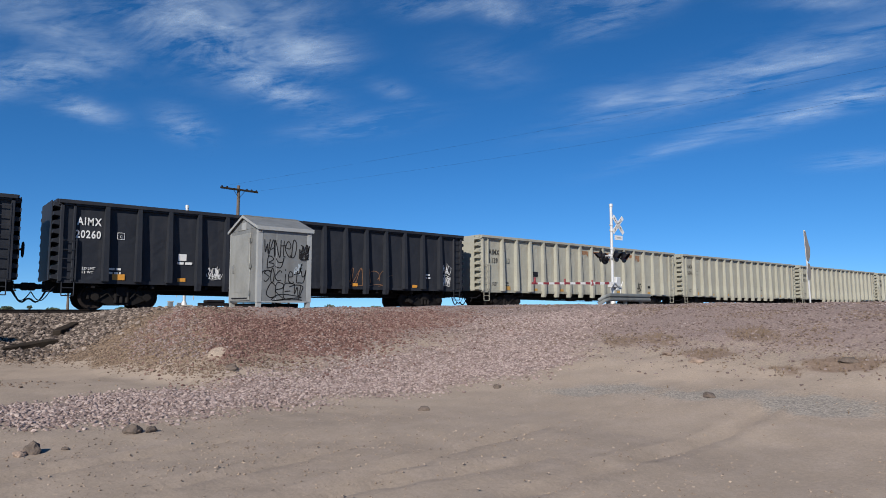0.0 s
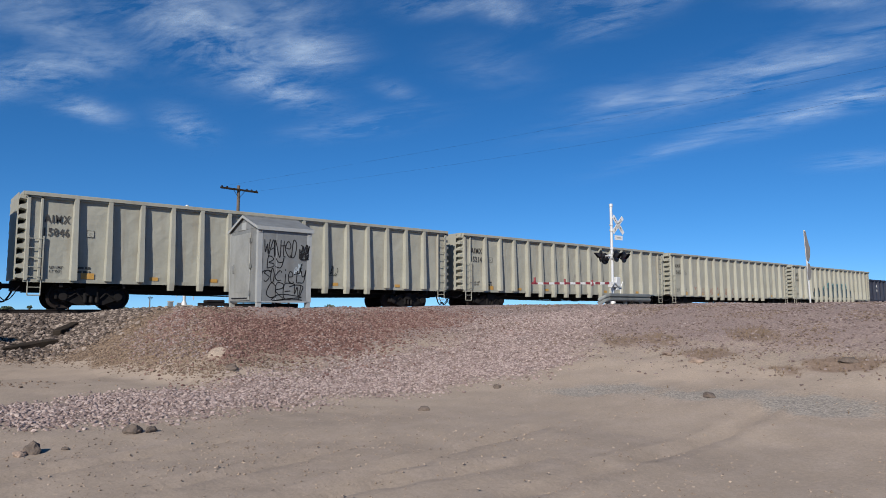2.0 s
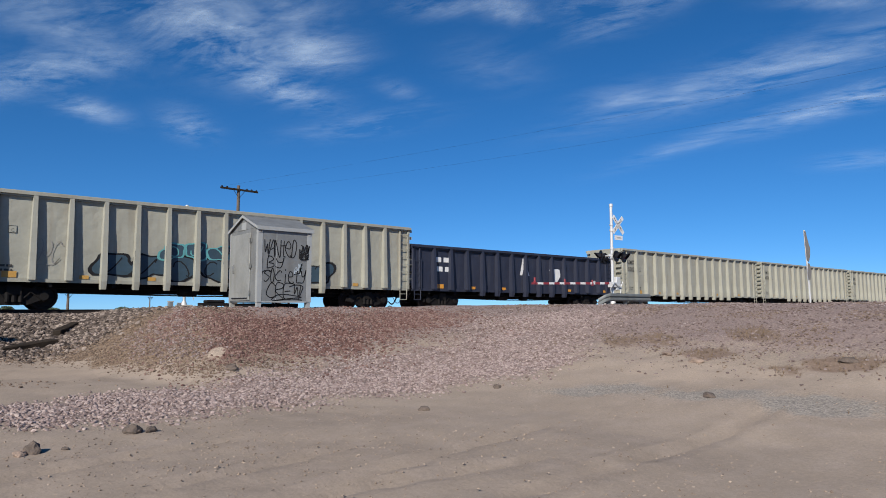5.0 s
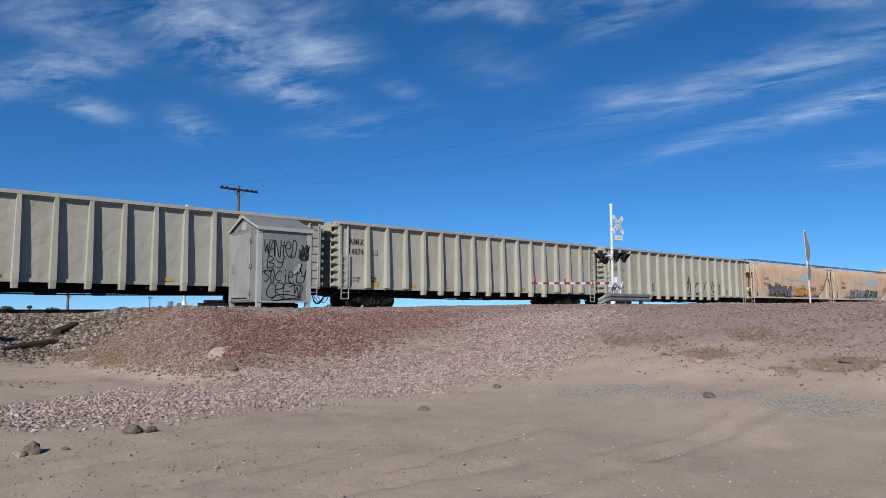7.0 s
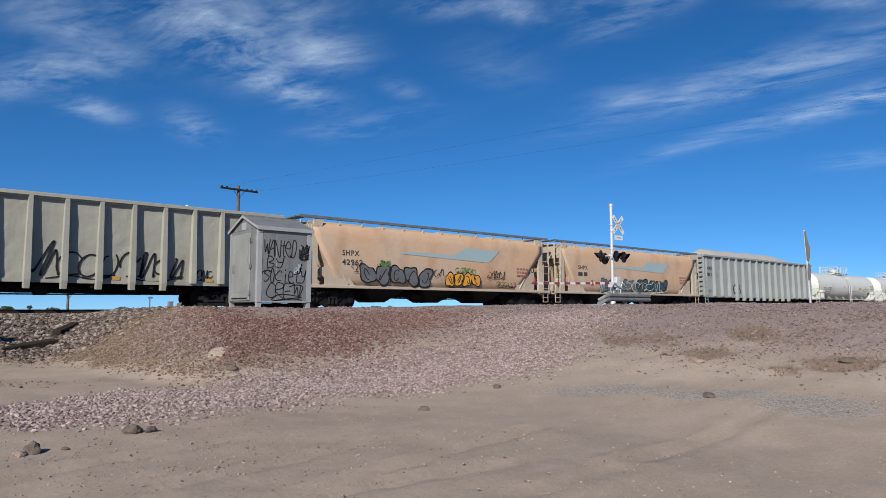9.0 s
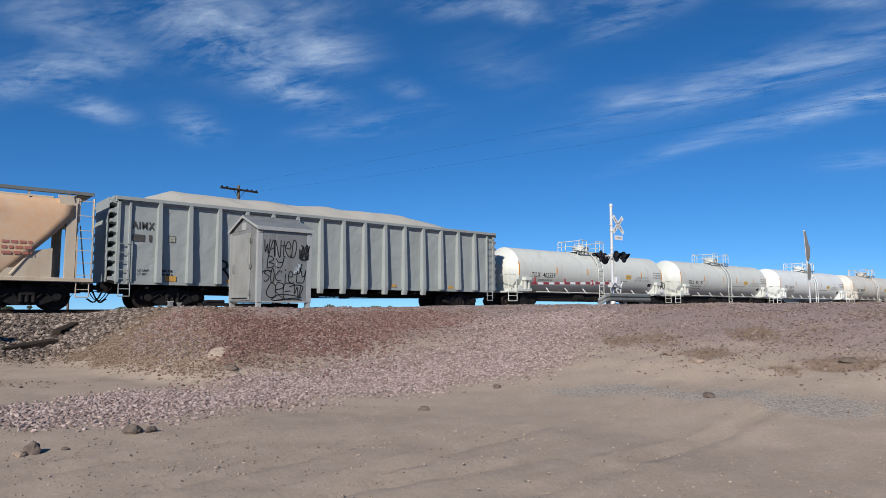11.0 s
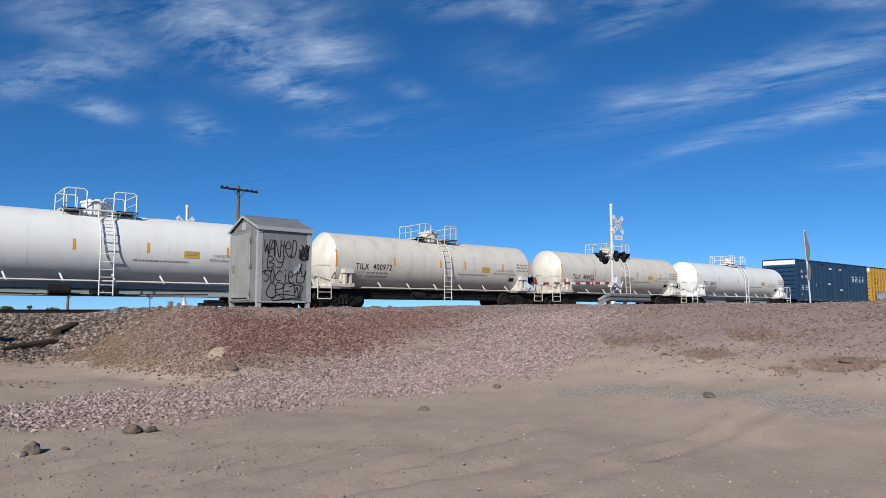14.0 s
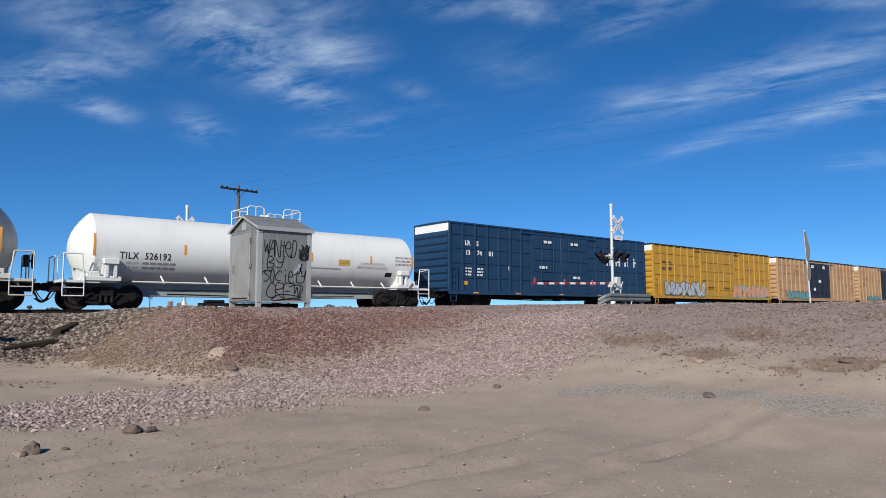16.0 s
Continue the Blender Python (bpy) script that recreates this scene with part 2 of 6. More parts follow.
def ground_material():
    m = bpy.data.materials.new("dirt_and_gravel")
    m.use_nodes = True
    n, l = m.node_tree.nodes, m.node_tree.links
    bsdf = n["Principled BSDF"]
    bsdf.inputs["Roughness"].default_value = 0.95
    bsdf.inputs["Specular IOR Level"].default_value = 0.15
    tc = n.new("ShaderNodeTexCoord")

    def tex(scale, detail=6, rough=0.6):
        t = n.new("ShaderNodeTexNoise")
        t.inputs["Scale"].default_value, t.inputs["Detail"].default_value, t.inputs["Roughness"].default_value = scale, detail, rough
        l.new(tc.outputs["Object"], t.inputs["Vector"])
        return t.outputs["Fac"]

    def rng(v, a, b, c=0.0, d=1.0):
        r = n.new("ShaderNodeMapRange")
        for key, val in (("From Min", a), ("From Max", b), ("To Min", c), ("To Max", d)):
            r.inputs[key].default_value = val
        l.new(v, r.inputs["Value"])
        return r.outputs[0]

    def blend(fac, a, b):
        x = n.new("ShaderNodeMix")
        x.data_type = "RGBA"
        l.new(fac, x.inputs["Factor"])
        for sock, val in (("A", a), ("B", b)):
            if isinstance(val, tuple):
                x.inputs[sock].default_value = (*val, 1)
            else:
                l.new(val, x.inputs[sock])
        return x.outputs["Result"]

    def times(a, b, op="MULTIPLY"):
        x = n.new("ShaderNodeMath")
        x.operation = op
        l.new(a, x.inputs[0])
        if isinstance(b, float):
            x.inputs[1].default_value = b
        else:
            l.new(b, x.inputs[1])
        return x.outputs[0]
    big, mid, fine, grit = tex(0.35), tex(2.2), tex(14), tex(60, 3)
    col = blend(rng(big, 0.35, 0.65), (0.302, 0.245, 0.195), (0.258, 0.209, 0.167))
    col = blend(rng(mid, 0.45, 0.75, 0, 0.6), col, (0.340, 0.278, 0.232))
    for k in ("bank", "ballast", "gravel", "grey", "red", "tan", "brown", "pale"):
        at = n.new("ShaderNodeAttribute")
        at.attribute_name = k
        soft = times(at.outputs["Fac"], rng(mid, 0.3, 0.7, -0.35, 0.35), "ADD")
        soft = times(soft, rng(fine, 0.3, 0.7, -0.25, 0.25), "ADD")
        fac = times(rng(soft, 0.25, 0.8), at.outputs["Fac"])
        fac = rng(fac, 0.0, 0.7)
        t = TONES[k]
        col = blend(fac, col, t)
    # small stones: cells of differing tone, most where gravel lies
    vo = n.new("ShaderNodeTexVoronoi")
    vo.inputs["Scale"].default_value = 40
    l.new(tc.outputs["Object"], vo.inputs["Vector"])
    sep = n.new("ShaderNodeSeparateColor")
    l.new(vo.outputs["Color"], sep.inputs[0])
    hv = n.new("ShaderNodeHueSaturation")
    st = n.new("ShaderNodeAttribute")
    st.attribute_name = "stony"
    spread = times(times(sep.outputs[0], -0.5, "ADD"), rng(st.outputs["Fac"], 0, 1, 0.10, 0.55))
    l.new(times(spread, 1.0, "ADD"), hv.inputs["Value"])
    l.new(col, hv.inputs["Color"])
    hv2 = n.new("ShaderNodeHueSaturation")
    l.new(rng(grit, 0.3, 0.7, 0.92, 1.08), hv2.inputs["Value"])
    l.new(hv.outputs[0], hv2.inputs["Color"])
    l.new(hv2.outputs[0], bsdf.inputs["Base Color"])
    b1 = n.new("ShaderNodeBump")
    b1.inputs["Distance"].default_value = 0.018
    l.new(rng(st.outputs["Fac"], 0, 1, 0.05, 0.6), b1.inputs["Strength"])
    l.new(vo.outputs["Distance"], b1.inputs["Height"])
    b1.invert = True
    b2 = n.new("ShaderNodeBump")
    b2.inputs["Strength"].default_value, b2.inputs["Distance"].default_value = 0.28, 0.03
    l.new(fine, b2.inputs["Height"])
    l.new(b1.outputs[0], b2.inputs["Normal"])
    l.new(b2.outputs[0], bsdf.inputs["Normal"])
    return m


def build_ground(material):
    xs = axis_steps(-1.0, 30.0, 0.16, 4000)
    ys = axis_steps(0.5, 30.0, 0.16, 4000)
    verts = [(x, y, height(x, y)) for y in ys for x in xs]
    w = len(xs)
    faces = [(j * w + i, j * w + i + 1, (j + 1) * w + i + 1, (j + 1) * w + i) for j in range(len(ys) - 1) for i in range(w - 1)]
    me = bpy.data.meshes.new("ground")
    me.from_pydata(verts, [], faces)
    me.polygons.foreach_set("use_smooth", [True] * len(me.polygons))
    for k in TONES:
        at = me.attributes.new(k, "FLOAT", "POINT")
        at.data.foreach_set("value", [zone(k, x, y) if abs(x) < 60 and -20 < y < 40 else 0.0 for x, y, _ in verts])
    at = me.attributes.new("stony", "FLOAT", "POINT")
    at.data.foreach_set("value", [max(zone(k, x, y) for k in ("gravel", "red", "grey", "ballast", "bank")) if abs(x) < 60 and -20 < y < 40 else 0.2 for x, y, _ in verts])
    me.materials.append(material)
    g = new("ground", me)
    return tagged(g, "dry dirt and gravel ground rising to a railway bank", "ground", kind="structure")


def stone_shapes(count, seed):
    """A few broken-stone shapes as arrays of corners and triangles."""
    out = []
    rng = random.Random(seed)
    for k in range(count):
        bm = bmesh.new()
        bmesh.ops.create_icosphere(bm, subdivisions=1, radius=1.0)
        for v in bm.verts:
            v.co *= rng.uniform(0.62, 1.2)
        v0 = np.array([v.co[:] for v in bm.verts])
        f0 = np.array([[v.index for v in f.verts] for f in bm.faces])
        bm.free()
        out.append((v0, f0))
    return out


def scatter(name, label, material, count, area, weight, size, seed, sink=0.25):
    """Loose stones lying on the ground as one object."""
    rng = np.random.RandomState(seed)
    shapes = stone_shapes(6, seed)
    vs, fs, base, made, tries = [], [], 0, 0, 0
    x0, x1, y0, y1 = area
    while made < count and tries < count * 30:
        tries += 1
        x, y = rng.uniform(x0, x1), rng.uniform(y0, y1)
        if rng.rand() > weight(x, y):
            continue
        v0, f0 = shapes[rng.randint(6)]
        s = size[0] + (size[1] - size[0]) * rng.rand() ** 2.2
        a = rng.uniform(0, 6.28)
        ca, sa = math.cos(a), math.sin(a)
        sc = np.array([s * rng.uniform(0.7, 1.3), s * rng.uniform(0.7, 1.2), s * rng.uniform(0.5, 0.85)])
        p = v0 * sc
        q = np.stack([p[:, 0] * ca - p[:, 1] * sa + x, p[:, 0] * sa + p[:, 1] * ca + y, p[:, 2] + height(x, y) + s * sink], 1)
        vs.append(q)
        fs.append(f0 + base)
        base += len(v0)
        made += 1
    me = bpy.data.meshes.new(name)
    me.from_pydata(np.concatenate(vs).tolist(), [], np.concatenate(fs).tolist())
    me.materials.append(material)
    return tagged(new(name, me), label, "stones", kind="stuff")


def stone_material(name, a, b, c):
    m = bpy.data.materials.new(name)
    m.use_nodes = True
    n, l = m.node_tree.nodes, m.node_tree.links
    bsdf = n["Principled BSDF"]
    bsdf.inputs["Roughness"].default_value = 0.9
    bsdf.inputs["Specular IOR Level"].default_value = 0.2
    geo = n.new("ShaderNodeNewGeometry")
    cr = n.new("ShaderNodeValToRGB")
    cr.color_ramp.elements[0].color, cr.color_ramp.elements[1].color = (*a, 1), (*c, 1)
    e = cr.color_ramp.elements.new(0.5)
    e.color = (*b, 1)
    l.new(geo.outputs["Random Per Island"], cr.inputs["Fac"])
    t = n.new("ShaderNodeTexNoise")
    t.inputs["Scale"].default_value = 40
    tc = n.new("ShaderNodeTexCoord")
    l.new(tc.outputs["Object"], t.inputs["Vector"])
    hv = n.new("ShaderNodeHueSaturation")
    r = n.new("ShaderNodeMapRange")
    r.inputs["From Min"].default_value, r.inputs["From Max"].default_value, r.inputs["To Min"].default_value, r.inputs["To Max"].default_value = 0.3, 0.7, 0.8, 1.2
    l.new(t.outputs["Fac"], r.inputs["Value"])
    l.new(r.outputs[0], hv.inputs["Value"])
    l.new(cr.outputs[0], hv.inputs["Color"])
    l.new(hv.outputs[0], bsdf.inputs["Base Color"])
    return m


build_ground(ground_material())
# ---- lettering and paint marks ----
def lettering(body, size, parent, x, z, y, material, label="", bend=None, spacing=1.0, name="lettering", rot=0.0, thick=0.0, squeeze=1.0, width=0.0):
    """Letters standing on a side that faces south; bend = (radius, centre height) lays them round a tank; width: their run in metres."""
    cu = bpy.data.curves.new("text", "FONT")
    cu.body, cu.size, cu.space_character = body, size, spacing
    cu.offset = thick
    cu.resolution_u = 3
    tmp = bpy.data.objects.new("text", cu)
    me = bpy.data.meshes.new_from_object(tmp)
    bpy.data.objects.remove(tmp)
    bpy.data.curves.remove(cu)
    ca, sa = math.cos(rot), math.sin(rot)
    if width:
        squeeze = width / max(v.co.x for v in me.vertices)
    for v in me.vertices:
        vx = v.co.x * squeeze
        u, w = vx * ca - v.co.y * sa, vx * sa + v.co.y * ca
        px, pz = x + u, z + w
        py = y
        if bend:
            py = -math.sqrt(max(0.01, bend[0] ** 2 - (pz - bend[1]) ** 2)) - 0.008
        v.co = (px, py, pz)
    me.materials.clear()
    me.materials.append(material)
    ob = new(name, me)
    ob.parent = parent
    if label:
        tagged(ob, label)
    return ob


def patch(parent, x0, x1, z0, z1, y, material, name="marking", bend=None, label=""):
    """A thin painted or stuck-on plate."""
    bm = bmesh.new()
    n = 6 if bend else 1
    rows = []
    for i in range(n + 1):
        z = z0 + (z1 - z0) * i / n
        yy = -math.sqrt(bend[0] ** 2 - (z - bend[1]) ** 2) - 0.007 if bend else y
        rows.append([bm.verts.new((x, yy, z)) for x in (x0, x1)])
    for a, b in zip(rows, rows[1:]):
        bm.faces.new((a[0], a[1], b[1], b[0]))
    return part(name, bm, material, parent, label)


def bars(parent, x, z, w, h, lines, y, material, bend=None, name="small_print"):
    """Lines of writing too small to read."""
    bm = bmesh.new()
    rng = random.Random(int(x * 100) + lines)
    for i in range(lines):
        zc = z - i * h * 1.9
        a = x
        while a < x + w:
            b = min(x + w, a + rng.uniform(1.2, 3.5) * h)
            pts = []
            for xx, zz in ((a, zc), (b, zc), (b, zc + h), (a, zc + h)):
                yy = -math.sqrt(bend[0] ** 2 - (zz - bend[1]) ** 2) - 0.007 if bend else y
                pts.append(bm.verts.new((xx, yy, zz)))
            bm.faces.new(pts)
            a = b + h * 0.6
    return part(name, bm, material, parent)


def ribbon(bm, pts, w, y):
    """A painted stroke of width w through points in x, z."""
    prev = None
    for i, p in enumerate(pts):
        a, b = pts[max(0, i - 1)], pts[min(len(pts) - 1, i + 1)]
        d = Vector((b[0] - a[0], b[1] - a[1]))
        d = d.normalized() if d.length > 1e-6 else Vector((1, 0))
        nx, nz = -d.y * w / 2, d.x * w / 2
        cur = (bm.verts.new((p[0] + nx, y, p[1] + nz)), bm.verts.new((p[0] - nx, y, p[1] - nz)))
        if prev:
            bm.faces.new((prev[0], prev[1], cur[1], cur[0]))
        prev = cur


def smooth_line(pts, per=6):
    """A rounded line through the given points."""
    line = []
    for q in range(len(pts) - 1):
        p0, p1, p2, p3 = pts[max(q - 1, 0)], pts[q], pts[q + 1], pts[min(q + 2, len(pts) - 1)]
        for j in range(per):
            t = j / per
            line.append(tuple(0.5 * (2 * p1[d] + (p2[d] - p0[d]) * t + (2 * p0[d] - 5 * p1[d] + 4 * p2[d] - p3[d]) * t * t + (3 * p1[d] - p0[d] - 3 * p2[d] + p3[d]) * t ** 3) for d in (0, 1)))
    return line + [pts[-1]]


def scribble(parent, x0, x1, z0, z1, y, material, seed, letters=5, w=0.045, name="graffiti", label="sprayed scrawl"):
    """A sprayed tag: leaning up-and-down strokes with loops, letter after letter, and a flourish below."""
    rng = random.Random(seed)
    bm = bmesh.new()
    cw, ch = (x1 - x0) / letters, z1 - z0
    for i in range(letters):
        cx = x0 + cw * i
        pts = []
        if rng.random() < 0.55:
            a0, sweep = rng.uniform(0, 6.28), rng.choice((-1, 1)) * rng.uniform(3.2, 5.4)
            rx, rz, mz = cw * rng.uniform(0.38, 0.62), ch * rng.uniform(0.28, 0.5), z0 + ch * rng.uniform(0.38, 0.6)
            for k in range(8):
                a = a0 + sweep * k / 7
                pts.append((cx + cw * 0.5 + rx * math.cos(a) + 0.2 * (rz * math.sin(a)), mz + rz * math.sin(a)))
            pts.append((pts[-1][0] + cw * rng.uniform(0.1, 0.5), pts[-1][1] + ch * rng.uniform(-0.3, 0.3)))
        else:
            low = rng.random() < 0.5
            for k in range(rng.choice((4, 5))):
                v = rng.uniform(0.0, 0.25) if low else rng.uniform(0.7, 1.0)
                pts.append((cx + cw * (0.28 * k + rng.uniform(-0.25, 0.2)) + 0.2 * ch * (v - 0.5), z0 + ch * v))
                pts.append((pts[-1][0] + cw * rng.uniform(0.05, 0.2), pts[-1][1] + ch * rng.uniform(-0.08, 0.08)))
                low = not low
        ribbon(bm, smooth_line(pts), w * rng.uniform(0.7, 1.1), y - 0.0006 * i)
    if letters > 2:
        pts = [(x0 + (x1 - x0) * f, z0 + ch * (rng.uniform(-0.12, 0.08) + 0.1 * (f > 0.8))) for f in (0.1, 0.4, 0.7, 0.95, 0.75)]
        ribbon(bm, smooth_line(pts), w * 0.7, y - 0.0006 * letters)
    return part(name, bm, material, parent, label)


def blob_letters(parent, x0, x1, z0, z1, y, fill, edge, seed, letters=5, label="bubble-letter graffiti"):
    """Fat sprayed letters: an outline blob, a smaller filled blob and a cut-out stroke on each."""
    rng = random.Random(seed)
    cw = (x1 - x0) / letters
    for i in range(letters):
        bo, bf = bmesh.new(), bmesh.new()
        cx, cz = x0 + cw * (i + 0.5), (z0 + z1) / 2 + rng.uniform(-0.05, 0.05)
        ph = [rng.uniform(0, 6.3) for _ in range(3)]
        lean = rng.uniform(-0.15, 0.25)
        for bm, grow, off in ((bo, 1.12, 0.0), (bf, 0.94, 0.003)):
            ring = []
            for k in range(28):
                a = k / 28 * 6.283
                r = 1 + 0.16 * math.cos(2 * a + ph[0]) + 0.12 * math.cos(3 * a + ph[1]) + 0.07 * math.cos(5 * a + ph[2])
                sq = 1 / max(abs(math.cos(a)), abs(math.sin(a))) ** 0.6
                px = cx + cw * 0.52 * grow * r * sq * math.cos(a) * 0.9
                pz = cz + (z1 - z0) * 0.46 * grow * r * sq * math.sin(a) * 0.9
                px += lean * (pz - cz)
                ring.append(bm.verts.new((px, y - off - 0.0006 * i, pz)))
            bm.faces.new(ring)
        pts = [(cx + cw * 0.25 * math.cos(ph[0] + s * 0.5), cz + (z1 - z0) * 0.28 * math.sin(ph[1] + s * 0.62)) for s in range(9)]
        ribbon(bo, pts, 0.05, y - 0.008)
        part("graffiti_outline", bo, edge, parent, label)
        part("graffiti", bf, fill, parent, label)


SPRAY_GREY = paint("grey_spray", (0.085, 0.088, 0.095), (0.14, 0.142, 0.15), 0.7, big=2, fine=10)
SPRAY_GOLD = paint("gold_spray", (0.60, 0.28, 0.03), (0.45, 0.18, 0.03), 0.6, big=2, fine=10)
SPRAY_BLUE = paint("dark_blue_spray", (0.03, 0.06, 0.09), (0.02, 0.04, 0.05), 0.6, big=2, fine=10)
SPRAY_PALE = paint("pale_green_spray", (0.45, 0.52, 0.44), (0.55, 0.6, 0.55), 0.6, big=2, fine=10)
SPRAY_PALEBLUE = paint("pale_blue_spray", (0.36, 0.403, 0.432), (0.288, 0.346, 0.396), 0.6, big=2, fine=10)
SPRAY_CORAL = paint("coral_spray", (0.62, 0.22, 0.10), (0.5, 0.3, 0.2), 0.6, big=2, fine=10)
SPRAY_TEAL = paint("teal_spray", (0.08, 0.28, 0.28), (0.12, 0.3, 0.33), 0.6, big=2, fine=10)
SPRAY_GREEN = paint("leaf_green_spray", (0.10, 0.24, 0.06), (0.14, 0.2, 0.07), 0.6, big=2, fine=10)
SPRAY_RED = paint("dull_red_spray", (0.30, 0.10, 0.07), (0.25, 0.12, 0.1), 0.7, big=2, fine=10)
STRIPE_TEAL = paint("faded_teal_stripe", (0.26, 0.36, 0.38), (0.32, 0.38, 0.38), 0.65, big=0.8, fine=8)
YELLOW_PLATE = paint("yellow_placard", (0.6, 0.36, 0.016), (0.48, 0.288, 0.032), 0.5, bump=0.0)
OLDYELLOW = paint("ochre_panel", (0.44, 0.24, 0.048), (0.36, 0.208, 0.064), 0.6)
SNOW = paint("pale_load", (0.368, 0.352, 0.312), (0.288, 0.272, 0.24), 0.9, big=1.5, fine=12, bump=0.4)
RUST_STAIN = paint("rust_stain", (0.20, 0.09, 0.04), (0.28, 0.17, 0.10), 0.85, big=3, fine=20)

# ---- railway trucks ----
WHEEL_R, BASE = 0.47, 1.86


def make_bogie_meshes():
    """Cast side frames with spring nests, and one wheelset; kept as meshes that all cars share."""
    bm = bmesh.new()
    for s in (-1, 1):
        y0, y1 = s * 1.02 - 0.07, s * 1.02 + 0.07
        h = BASE / 2
        prism(bm, [(-h - 0.26, 0.40), (-h + 0.02, 0.36), (-0.42, 0.16), (0.42, 0.16), (h - 0.02, 0.36), (h + 0.26, 0.40), (h + 0.26, 0.58), (h - 0.05, 0.60),
                   (0.42, 0.80), (-0.42, 0.80), (-h + 0.05, 0.60), (-h - 0.26, 0.58)], y0, y1)
        for sx in (-0.2, 0.0, 0.2):
            rod(bm, (sx, s * 1.12, 0.26), (sx, s * 1.12, 0.60), 0.075, 8)
        for sx in (-h, h):
            rod(bm, (sx, s * 1.0, 0.47), (sx, s * 1.17, 0.47), 0.14, 10)
            box(bm, sx - 0.13, sx + 0.13, s * 1.02 - 0.1, s * 1.02 + 0.1, 0.55, 0.68)
        pipe(bm, [(-h, s * 1.12, 0.30), (-0.5, s * 1.14, 0.62), (-0.3, s * 1.14, 0.40)], 0.025)
        pipe(bm, [(h, s * 1.12, 0.30), (0.5, s * 1.14, 0.62), (0.3, s * 1.14, 0.40)], 0.025)
    box(bm, -0.22, 0.22, -1.2, 1.2, 0.52, 0.86)
    for sx in (-0.45, 0.45):
        box(bm, sx - 0.05, sx + 0.05, -0.75, 0.75, 0.34, 0.46)
    a = bpy.data.meshes.new("bogie")
    bm.to_mesh(a)
    bm.free()
    a.materials.append(UNDER)
    bm = bmesh.new()
    for s in (-1, 1):
        prof = [(0.0, 0.06), (0.12, 0.06), (0.17, 0.02), (0.37, 0.025), (0.40, 0.07), (WHEEL_R, 0.07), (WHEEL_R + 0.03, -0.05), (0.40, -0.06), (0.36, -0.02), (0.16, -0.03), (0.11, -0.07), (0.0, -0.07)]
        n = 24
        rings = [[bm.verts.new((r * math.cos(k / n * 6.2832), s * (0.75 + d), r * math.sin(k / n * 6.2832))) for k in range(n)] for r, d in prof[1:-1]]
        for p, q in zip(rings, rings[1:]):
            for k in range(n):
                bm.faces.new((p[k], p[(k + 1) % n], q[(k + 1) % n], q[k]))
        bm.faces.new(rings[0])
        bm.faces.new(rings[-1][::-1])
    rod(bm, (0, -1.05, 0), (0, 1.05, 0), 0.085, 10)
    bmesh.ops.recalc_face_normals(bm, faces=bm.faces[:])
    b = bpy.data.meshes.new("wheelset")
    bm.to_mesh(b)
    bm.free()
    b.materials.append(RUSTY)
    return a, b


BOGIE, WHEELSET = make_bogie_meshes()
CARS, WHEELS = [], {-1: [], 1: []}


def add_bogies(car, xs):
    for x in xs:
        o = new("bogie", BOGIE)
        o.parent = car
        o.matrix_basis = pose(x, 0, 0)
        for s in (-1, 1):
            w = new("wheelset", WHEELSET)
            w.parent = o
            w.matrix_basis = pose(s * BASE / 2, 0, WHEEL_R)
            WHEELS[s].append(w)


def coupler(car, x, way):
    """Knuckle coupler, draft gear and the hanging brake hose at one end; way = -1 at the west end."""
    bm = bmesh.new()
    w = way
    box(bm, *sorted((x - w * 0.3, x + w * 0.12)), -0.28, 0.28, 0.66, 1.04, bevel=0.02)
    box(bm, *sorted((x + w * 0.1, x + w * 0.42)), -0.09, 0.09, 0.76, 0.94, bevel=0.02)
    box(bm, *sorted((x + w * 0.36, x + w * 0.62)), -0.17, 0.15, 0.70, 0.99, bevel=0.05)
    part("coupler", bm, UNDER, car)
    bm = bmesh.new()
    pts = [(x + w * (0.05 + 0.55 * s), -0.42 + 0.1 * s, 0.78 - 0.56 * math.sin(min(1.0, s * 1.15) * 2.2) * (1 - 0.15 * s)) for s in [i / 9 for i in range(10)]]
    pipe(bm, pts, 0.032, 6)
    pts = [(x + w * (0.0 + 0.6 * s), -0.75, 0.66 - 0.34 * math.sin(s * 3.1)) for s in [i / 9 for i in range(10)]]
    pipe(bm, pts, 0.018, 5)
    pipe(bm, [(x - w * 0.02, -1.45, 0.82), (x + w * 0.08, -1.2, 0.66), (x + w * 0.1, -0.2, 0.70)], 0.018, 5)
    part("brake_hose", bm, DARK, car)


def ladder(car, x0, x1, z0, z1, y, n, material, name="ladder"):
    bm = bmesh.new()
    for i in range(n):
        z = z0 + (z1 - z0) * i / (n - 1)
        box(bm, x0, x1, y - 0.02, y, z - 0.014, z + 0.014)
    for x in (x0, x1):
        box(bm, x - 0.02, x + 0.02, y - 0.016, y + 0.03, z0 - 0.1, z1 + 0.1)
    return part(name, bm, material, car)


def stirrup(car, x0, x1, z0, z1, y, material):
    bm = bmesh.new()
    pipe(bm, [(x0, y, z1), (x0, y, z0), (x1, y, z0), (x1, y, z1)], 0.022, 5)
    pipe(bm, [(x0, y, (z0 + z1) / 2), (x1, y, (z0 + z1) / 2)], 0.018, 5)
    return part("stirrup", bm, material, car)


